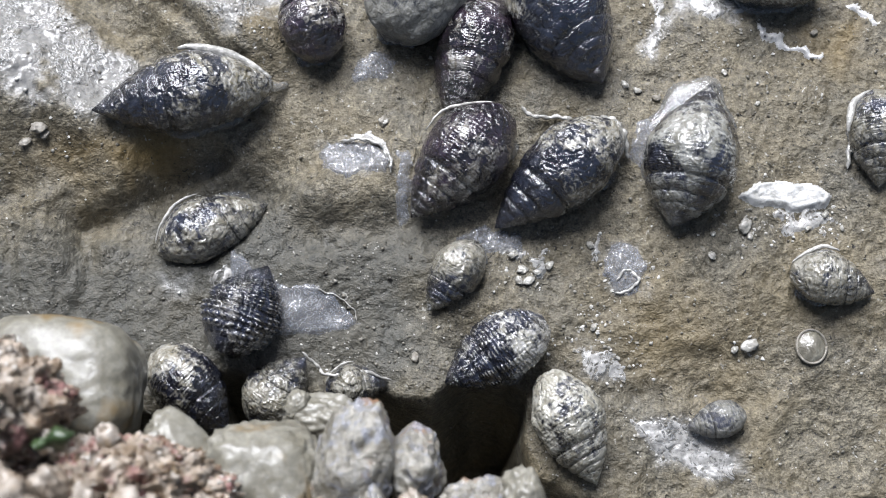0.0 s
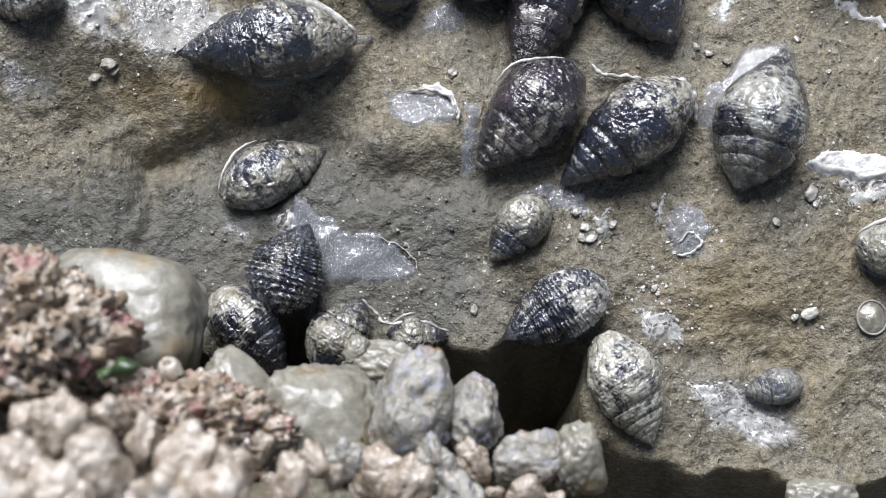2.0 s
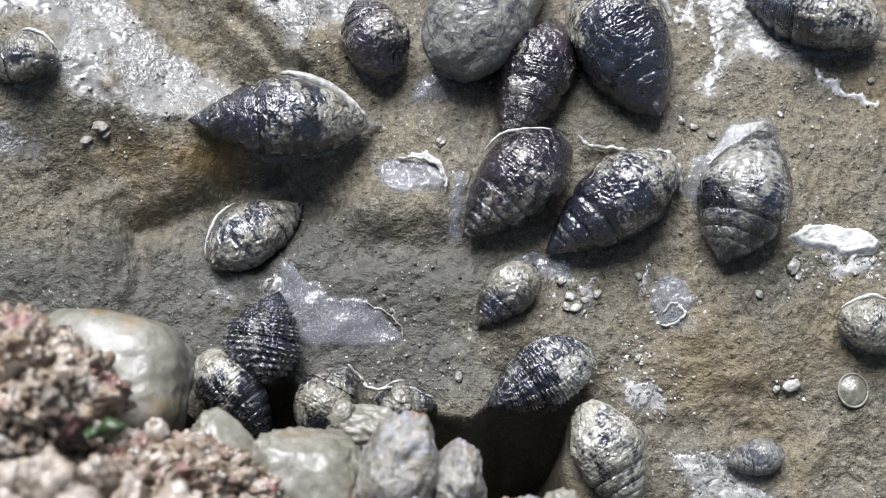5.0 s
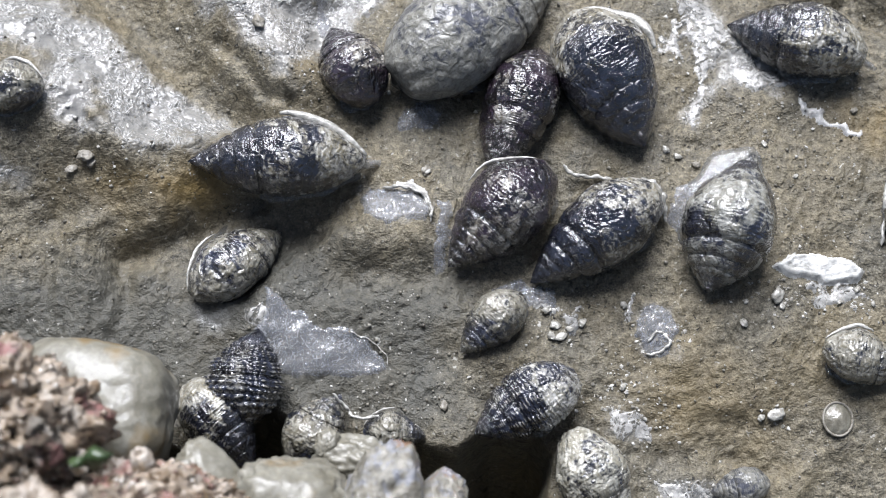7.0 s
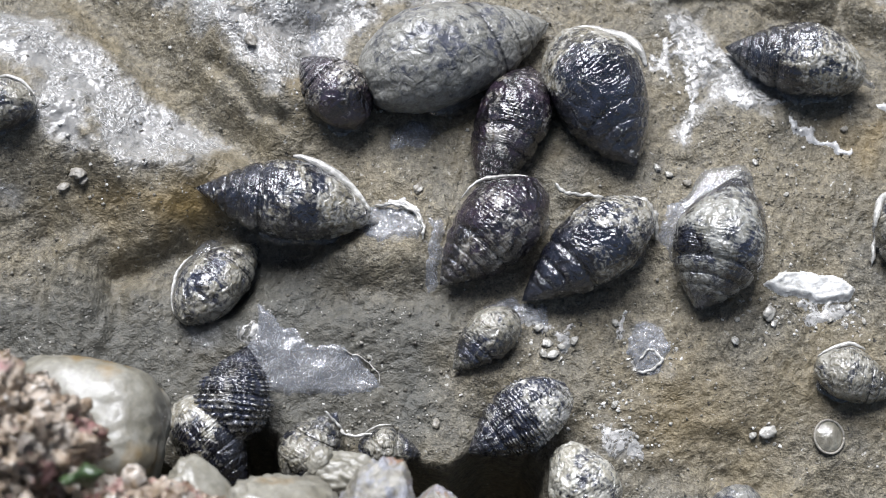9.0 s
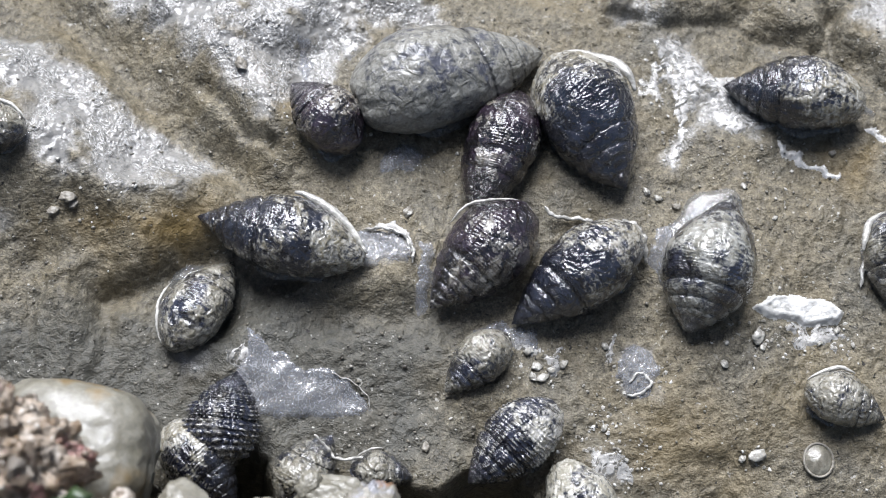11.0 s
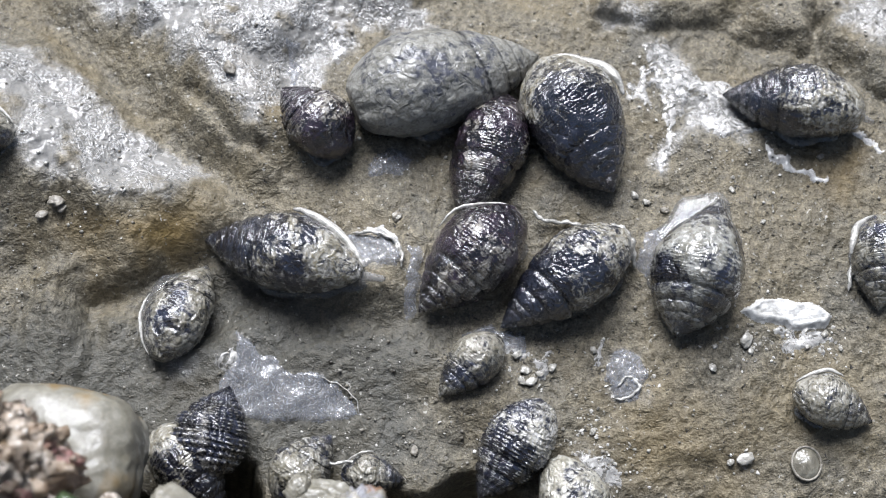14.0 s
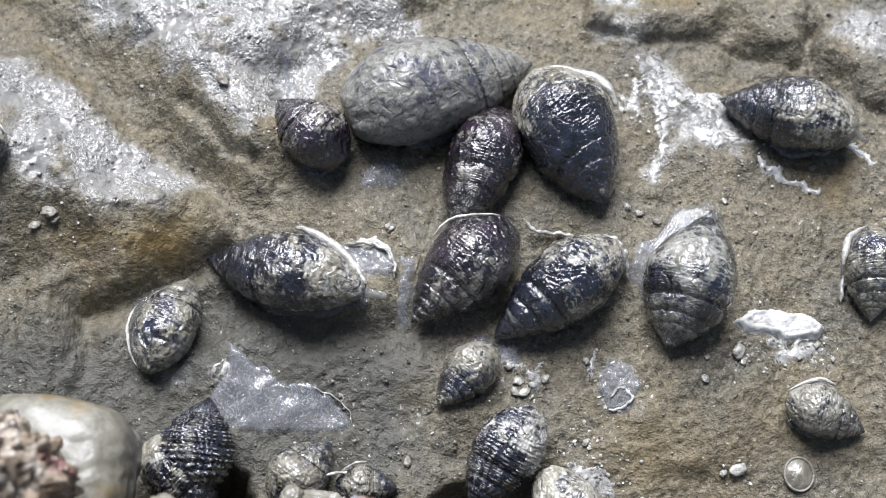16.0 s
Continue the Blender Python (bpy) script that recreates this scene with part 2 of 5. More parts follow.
def shell_material(name, dark, pale, cover, beads=0.0, mud=(0.12, 0.11, 0.085), tint=(0.018, 0.021, 0.034), cords=9.0, lines=46.0, ridge=0.00006, tip=0.0, dent=1.0, gloss=1.0, matte=0.0):
    """A wet dark shell: cover is the share of pale, worn and muddy skin, beads how far the ribs are pale, tip how far mud gathers towards the siphon."""
    m, n, l, b = material(name)
    mid = noise_node(n, l, 760, 5, 0.75, 0.8, "own")
    patch = noise_node(n, l, 170, 3, 0.55, 0.6, "own")
    fine = noise_node(n, l, 2600, 2, 0.65, 0.0, "own")
    dents = noise_node(n, l, 640, 2, 0.5, 1.0, "own")
    rib, groove, along = attribute(n, "rib"), attribute(n, "groove"), attribute(n, "along")
    colour = mix(n, l, ramp(n, l, noise_node(n, l, 300, 3, 0.6, 0.5, "own"), [(0.42, grey(0)), (0.62, grey(1))]), dark, tint)
    both = maths(n, l, "ADD", maths(n, l, "MULTIPLY", mid, 0.45), maths(n, l, "MULTIPLY", patch, 0.55))
    both = maths(n, l, "ADD", both, maths(n, l, "MULTIPLY", maths(n, l, "SUBTRACT", 0.5, rib), 0.06))
    both = maths(n, l, "ADD", both, maths(n, l, "MULTIPLY", maths(n, l, "SUBTRACT", along, 0.62), tip))
    worn = ramp(n, l, both, [(0.575 - 0.24 * cover, grey(0)), (0.665 - 0.24 * cover, grey(1))])
    skin = mix(n, l, ramp(n, l, maths(n, l, "ADD", maths(n, l, "MULTIPLY", fine, 0.5), maths(n, l, "MULTIPLY", dents, 0.5)), [(0.42, grey(0)), (0.58, grey(1))]), pale, mud)
    skin = mix(n, l, ramp(n, l, mid, [(0.30, grey(0.8)), (0.42, grey(0))]), skin, dark)
    colour = mix(n, l, worn, colour, skin)
    if beads:
        crest = ramp(n, l, maths(n, l, "ADD", rib, maths(n, l, "MULTIPLY", maths(n, l, "SUBTRACT", mid, 0.5), 1.7)), [(0.52, grey(0)), (0.66, grey(1))])
        colour = mix(n, l, maths(n, l, "MULTIPLY", crest, beads), colour, mix(n, l, fine, pale, mud))
    flecks = ramp(n, l, noise_node(n, l, 1900, 2, 0.6, 0.4, "own"), [(0.68, grey(0)), (0.73, grey(0.8))])
    colour = mix(n, l, flecks, colour, pale)
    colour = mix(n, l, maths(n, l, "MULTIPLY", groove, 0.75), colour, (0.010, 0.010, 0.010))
    l.new(colour, b.inputs["Base Color"])
    l.new(mix(n, l, worn, ramp(n, l, mid, [(0.35, grey(0.14 + matte)), (0.7, grey(0.24 + matte))]), grey(0.32 + matte)), b.inputs["Roughness"])
    b.inputs["Specular IOR Level"].default_value = 0.2
    l.new(mix(n, l, worn, grey(gloss), grey(0.75 * gloss)), b.inputs["Coat Weight"])
    b.inputs["Coat Roughness"].default_value = 0.06 + matte
    b.inputs["Coat IOR"].default_value = 1.65
    where = ramp(n, l, noise_node(n, l, 260, 3, 0.6, 0.8, "own"), [(0.46, grey(0)), (0.62, grey(1))])
    spiral = maths(n, l, "SINE", maths(n, l, "MULTIPLY", maths(n, l, "ADD", attribute(n, "spiral"), maths(n, l, "MULTIPLY", patch, 0.35)), 6.2832 * cords))
    growth = maths(n, l, "SINE", maths(n, l, "MULTIPLY", maths(n, l, "ADD", attribute(n, "turn"), maths(n, l, "MULTIPLY", patch, 0.12)), 6.2832 * lines))
    bumps(n, l, b, [(maths(n, l, "MULTIPLY", spiral, where), ridge), (maths(n, l, "MULTIPLY", growth, where), ridge * 0.6), (patch, 0.0010 * dent), (dents, 0.00055 * dent), (mid, 0.00012 * dent), (fine, 0.00003)])
    l.new(b.inputs["Normal"].links[0].from_socket, b.inputs["Coat Normal"])
    return m


def plain_material(name, stops, scale, rough=(0.3, 0.6), depth=0.0006, coat=0.0, ochre=None, extra=900, holes=None, blue=None, pitted=0.0):
    """A stone, shell or crust skin; ochre and blue stain it in patches, holes leaves a net of threads, pitted bores small dark holes."""
    m, n, l, b = material(name)
    mid = noise_node(n, l, scale, 5, 0.66, 0.5)
    fine = noise_node(n, l, extra, 3, 0.7)
    colour = mix(n, l, 0.55, ramp(n, l, mid, stops), ramp(n, l, fine, [(0.25, grey(0.22)), (0.75, grey(0.8))]), "OVERLAY")
    if ochre:
        colour = mix(n, l, ramp(n, l, noise_node(n, l, scale * 0.45, 3), [(0.56, grey(0)), (0.66, grey(0.85))]), colour, ochre)
    if blue:
        stain = noise_node(n, l, scale * 0.6, 4, 0.65, 1.2)
        colour = mix(n, l, ramp(n, l, stain, [(0.50, grey(0)), (0.58, grey(0.8))]), colour, blue)
        colour = mix(n, l, ramp(n, l, stain, [(0.30, grey(0.7)), (0.38, grey(0))]), colour, tuple(c * 0.45 for c in blue))
    layers = [(mid, depth), (fine, depth * 0.4)]
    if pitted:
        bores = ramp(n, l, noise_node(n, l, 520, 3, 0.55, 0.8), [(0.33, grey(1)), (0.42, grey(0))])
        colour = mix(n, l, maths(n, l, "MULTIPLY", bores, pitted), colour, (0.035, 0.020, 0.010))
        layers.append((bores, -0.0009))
    if holes:
        l.new(mix(n, l, threads(n, l, holes[0], 0.055, 0.12, 1.6, 3.0), grey(holes[1]), grey(0.85)), b.inputs["Alpha"])
    l.new(colour, b.inputs["Base Color"])
    l.new(ramp(n, l, mid, [(0.3, grey(rough[0])), (0.7, grey(rough[1]))]), b.inputs["Roughness"])
    b.inputs["Coat Weight"].default_value = coat
    b.inputs["Coat Roughness"].default_value = 0.15
    bumps(n, l, b, layers)
    l.new(b.inputs["Normal"].links[0].from_socket, b.inputs["Coat Normal"])
    return m


def flesh_material(name, colour, alpha=0.55, depth=0.0004, net=0.0):
    """Wet translucent skin or slime; net is how far fine pale creases thicken it."""
    m, n, l, b = material(name)
    mid = noise_node(n, l, 1100, 3, 0.6, 1.0)
    skin = ramp(n, l, mid, [(0.3, tuple(c * 0.7 for c in colour)), (0.7, colour)])
    layers = [(mid, depth)]
    b.inputs["Alpha"].default_value = alpha
    if net:
        crease = maths(n, l, "MULTIPLY", threads(n, l, 620, 0.008, 0.035, 1.8, 2.0), net)
        skin = mix(n, l, crease, skin, (0.5, 0.5, 0.5))
        l.new(mix(n, l, crease, grey(alpha), grey(0.95)), b.inputs["Alpha"])
        layers.append((crease, 0.0001))
    l.new(skin, b.inputs["Base Color"])
    b.inputs["Roughness"].default_value = 0.14
    b.inputs["Subsurface Weight"].default_value = 0.2
    b.inputs["Subsurface Radius"].default_value = (0.001, 0.0008, 0.0006)
    b.inputs["Coat Weight"].default_value = 0.6
    b.inputs["Coat Roughness"].default_value = 0.08
    bumps(n, l, b, layers)
    return m


def grain_material(name, stops):
    m, n, l, b = material(name)
    g = n.new("ShaderNodeNewGeometry")
    l.new(ramp(n, l, g.outputs["Random Per Island"], stops), b.inputs["Base Color"])
    b.inputs["Roughness"].default_value = 0.3
    return m


ROCK = rock_material()
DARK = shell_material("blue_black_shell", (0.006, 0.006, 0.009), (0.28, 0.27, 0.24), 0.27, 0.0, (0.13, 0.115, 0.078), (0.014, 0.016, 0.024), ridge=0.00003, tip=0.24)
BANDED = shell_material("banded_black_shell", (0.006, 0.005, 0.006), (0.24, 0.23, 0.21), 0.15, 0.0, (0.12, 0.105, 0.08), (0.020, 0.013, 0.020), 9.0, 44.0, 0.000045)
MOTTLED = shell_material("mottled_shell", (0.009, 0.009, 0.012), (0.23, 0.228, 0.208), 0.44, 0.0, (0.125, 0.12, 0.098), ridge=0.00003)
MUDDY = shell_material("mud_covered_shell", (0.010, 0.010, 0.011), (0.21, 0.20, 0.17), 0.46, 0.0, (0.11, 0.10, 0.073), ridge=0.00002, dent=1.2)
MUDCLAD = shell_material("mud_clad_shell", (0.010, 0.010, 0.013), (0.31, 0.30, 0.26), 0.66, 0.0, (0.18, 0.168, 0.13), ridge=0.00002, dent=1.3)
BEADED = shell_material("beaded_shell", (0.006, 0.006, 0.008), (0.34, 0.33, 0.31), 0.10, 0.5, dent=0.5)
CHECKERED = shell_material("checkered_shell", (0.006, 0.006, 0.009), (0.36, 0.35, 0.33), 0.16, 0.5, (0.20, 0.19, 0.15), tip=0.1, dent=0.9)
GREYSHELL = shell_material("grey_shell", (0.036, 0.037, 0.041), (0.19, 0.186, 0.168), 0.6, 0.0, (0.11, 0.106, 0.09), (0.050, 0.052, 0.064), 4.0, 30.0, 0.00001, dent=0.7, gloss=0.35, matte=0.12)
LIP = plain_material("pale_lip", [(0.3, (0.162, 0.157, 0.139)), (0.7, (0.360, 0.348, 0.319))], 900, (0.12, 0.3), 0.0002, 0.8)
FLESH = flesh_material("grey_flesh", (0.11, 0.11, 0.105), 0.6)
SIPHON = flesh_material("siphon_skin", (0.30, 0.29, 0.27), 0.55)
SLIME = flesh_material("clear_slime", (0.23, 0.235, 0.25), 0.45, 0.00008, 0.3)
PALE = plain_material("pale_limestone", [(0.3, (0.085, 0.077, 0.055)), (0.5, (0.125, 0.117, 0.092)), (0.7, (0.18, 0.172, 0.145))], 230, (0.4, 0.62), 0.0002, 0.2, (0.12, 0.08, 0.03))
BLUEPALE = plain_material("blue_stained_limestone", [(0.3, (0.095, 0.083, 0.060)), (0.5, (0.17, 0.158, 0.13)), (0.7, (0.26, 0.25, 0.22))], 420, (0.25, 0.5), 0.0010, 0.5, (0.19, 0.10, 0.05), 1000, None, (0.185, 0.19, 0.212))
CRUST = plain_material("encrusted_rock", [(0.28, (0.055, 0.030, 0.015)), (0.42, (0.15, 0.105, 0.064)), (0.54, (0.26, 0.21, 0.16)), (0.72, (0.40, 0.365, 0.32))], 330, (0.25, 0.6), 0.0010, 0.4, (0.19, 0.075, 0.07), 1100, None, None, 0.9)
CHIP = plain_material("shell_grit", [(0.3, (0.20, 0.155, 0.115)), (0.5, (0.34, 0.30, 0.255)), (0.7, (0.50, 0.47, 0.43))], 420, (0.3, 0.55), 0.0004, 0.4, (0.21, 0.14, 0.07))
CRUMB = plain_material("shell_crumb", [(0.3, (0.151, 0.142, 0.116)), (0.7, (0.302, 0.290, 0.261))], 600, (0.2, 0.4), 0.0003, 0.6)
CHALK = plain_material("white_shell", [(0.3, (0.290, 0.284, 0.261)), (0.7, (0.464, 0.458, 0.441))], 350, (0.25, 0.5), 0.0005)
REDALGA = plain_material("red_alga", [(0.3, (0.075, 0.026, 0.026)), (0.7, (0.174, 0.087, 0.075))], 420, (0.4, 0.6), 0.0004)
OCHREGRIT = plain_material("ochre_grit", [(0.3, (0.116, 0.070, 0.029)), (0.7, (0.244, 0.174, 0.099))], 420, (0.35, 0.6), 0.0004)
FOAM = plain_material("dried_foam", [(0.3, (0.18, 0.175, 0.16)), (0.7, (0.36, 0.35, 0.33))], 600, (0.15, 0.4), 0.0003, 0.5, None, 900, (430, 0.10))
FOAMLINE = plain_material("foam_thread", [(0.3, (0.22, 0.21, 0.19)), (0.7, (0.46, 0.455, 0.44))], 700, (0.12, 0.3), 0.0003, 0.8)
LIMPET = plain_material("limpet_shell", [(0.3, (0.07, 0.062, 0.045)), (0.7, (0.15, 0.14, 0.11))], 500, (0.1, 0.25), 0.0003, 0.5)
GRITMUD = plain_material("mud_lump", [(0.3, (0.116, 0.104, 0.081)), (0.7, (0.197, 0.180, 0.151))], 500, (0.3, 0.5), 0.0005)
GRAINS = grain_material("sand_grain", [(0.0, (0.03, 0.026, 0.02)), (0.4, (0.10, 0.09, 0.07)), (0.85, (0.17, 0.16, 0.135)), (1.0, (0.4, 0.39, 0.36))])
BITS = grain_material("shell_bit", [(0.0, (0.11, 0.10, 0.08)), (0.6, (0.20, 0.19, 0.165)), (1.0, (0.38, 0.37, 0.345))])
CRUSTGRAINS = grain_material("crust_grain", [(0.0, (0.06, 0.035, 0.02)), (0.2, (0.18, 0.10, 0.085)), (0.5, (0.24, 0.20, 0.155)), (0.8, (0.36, 0.33, 0.29)), (1.0, (0.5, 0.48, 0.44))])
OYSTER = plain_material("cream_oyster", [(0.3, (0.085, 0.055, 0.035)), (0.44, (0.17, 0.135, 0.10)), (0.58, (0.27, 0.235, 0.195)), (0.75, (0.39, 0.36, 0.315))], 260, (0.3, 0.55), 0.0007, 0.35, (0.20, 0.135, 0.06))
WEED = plain_material("green_weed", [(0.3, (0.012, 0.022, 0.008)), (0.7, (0.035, 0.06, 0.02))], 300, (0.2, 0.4), 0.0003)


# ---- building helpers ----
def mesh_object(name, verts, faces, mat, parent=None, label="", smooth=True, values=None):
    me = bpy.data.meshes.new(name)
    me.from_pydata([tuple(v) for v in verts], [], [tuple(f) for f in faces])
    if smooth:
        me.polygons.foreach_set("use_smooth", [True] * len(me.polygons))
    for key, data in (values or {}).items():
        me.attributes.new(key, "FLOAT", "POINT").data.foreach_set("value", np.asarray(data, np.float32))
    me.materials.append(mat)
    ob = new(name, me)
    ob.parent = parent
    if label:
        ob["label"] = label
    return ob


def part(name, bm, mat, parent, label="", smooth=True):
    """One bmesh as one mesh object under a thing or a part."""
    me = bpy.data.meshes.new(name)
    bm.to_mesh(me)
    bm.free()
    if smooth:
        me.polygons.foreach_set("use_smooth", [True] * len(me.polygons))
    me.materials.append(mat)
    ob = new(name, me)
    ob.parent = parent
    if label:
        ob["label"] = label
    return ob


def empty(name, m, label, category, group=""):
    ob = new(name)
    ob.empty_display_size = 0.005
    ob.matrix_world = m
    return tagged(ob, label, category, group)


def grid_faces(rows, cols, wrap=False):
    r, c = np.meshgrid(np.arange(rows - 1), np.arange(cols if wrap else cols - 1), indexing="ij")
    a = r * cols + c
    b = r * cols + (c + 1) % cols
    return np.stack([a, b, b + cols, a + cols], -1).reshape(-1, 4).tolist()


def tube(path, radii, sides=10):
    """Vertices and faces of a closed tube along points."""
    path = [Vector(p) for p in path]
    verts, side = [], None
    for k, p in enumerate(path):
        ahead = (path[min(k + 1, len(path) - 1)] - path[max(k - 1, 0)]).normalized()
        side = ahead.orthogonal().normalized() if side is None else (side - ahead * side.dot(ahead)).normalized()
        up = ahead.cross(side)
        for j in range(sides):
            a = 2 * math.pi * j / sides
            verts.append(p + radii[k] * (math.cos(a) * side + math.sin(a) * up))
    faces = grid_faces(len(path), sides, True)
    faces += [list(range(sides))[::-1], [len(verts) - sides + j for j in range(sides)]]
    return verts, faces


# ---- the rock, one sheet out to the distance ----
def spread(near, far, count, out):
    """Coordinates that are even within -near..near and widen beyond, to far."""
    mid = np.linspace(-near, near, count)
    gap = mid[1] - mid[0]
    tail = near + gap * np.cumsum(1.25 ** np.arange(1, out + 1))
    tail = tail[tail < far].tolist() + [far]
    return np.concatenate([-np.array(tail)[::-1], mid, tail])


def build_rock():
    xs, ys = spread(0.085, 40.0, 520, 90), spread(0.065, 40.0, 420, 90)
    ys = ys - 0.005
    gx, gy = np.meshgrid(xs, ys)
    z = relief(gx.ravel(), gy.ravel())
    x, y = gx.ravel() / CM, gy.ravel() / CM
    wx, wy = x + 0.5 * fractal(x * 1.3, y * 1.3, 3), y + 0.5 * fractal(x * 1.3, y * 1.3, 11)
    wet = np.zeros(x.shape)
    for corners, much in WET:
        wet = np.maximum(wet, much * step(inside(x + 0.25 * fractal(x * 4, y * 4, 61), y + 0.25 * fractal(x * 4, y * 4, 67), corners), -0.08, 0.25))
    wet = wet * step(fractal(x * 2.3, y * 2.3, 71, 4, 0.6), -0.75, -0.3)
    ochre = np.zeros(x.shape)
    for cx, cy, rx, ry, turn, much in OCHRE:
        ochre = np.maximum(ochre, much * bump_at(wx, wy, cx, cy, rx, ry, turn))
    shaded_silt = step(inside(wx, wy, SHADED_SILT), -0.5, 0.6)
    rock = mesh_object("ground", np.stack([gx.ravel(), gy.ravel(), z], 1), grid_faces(len(ys), len(xs)), ROCK, None, "", True, {"wet": wet, "ochre": ochre, "shaded_silt": shaded_silt})
    return tagged(rock, "wet brown-grey mudstone of a tidal shore", "rock", "", "structure")


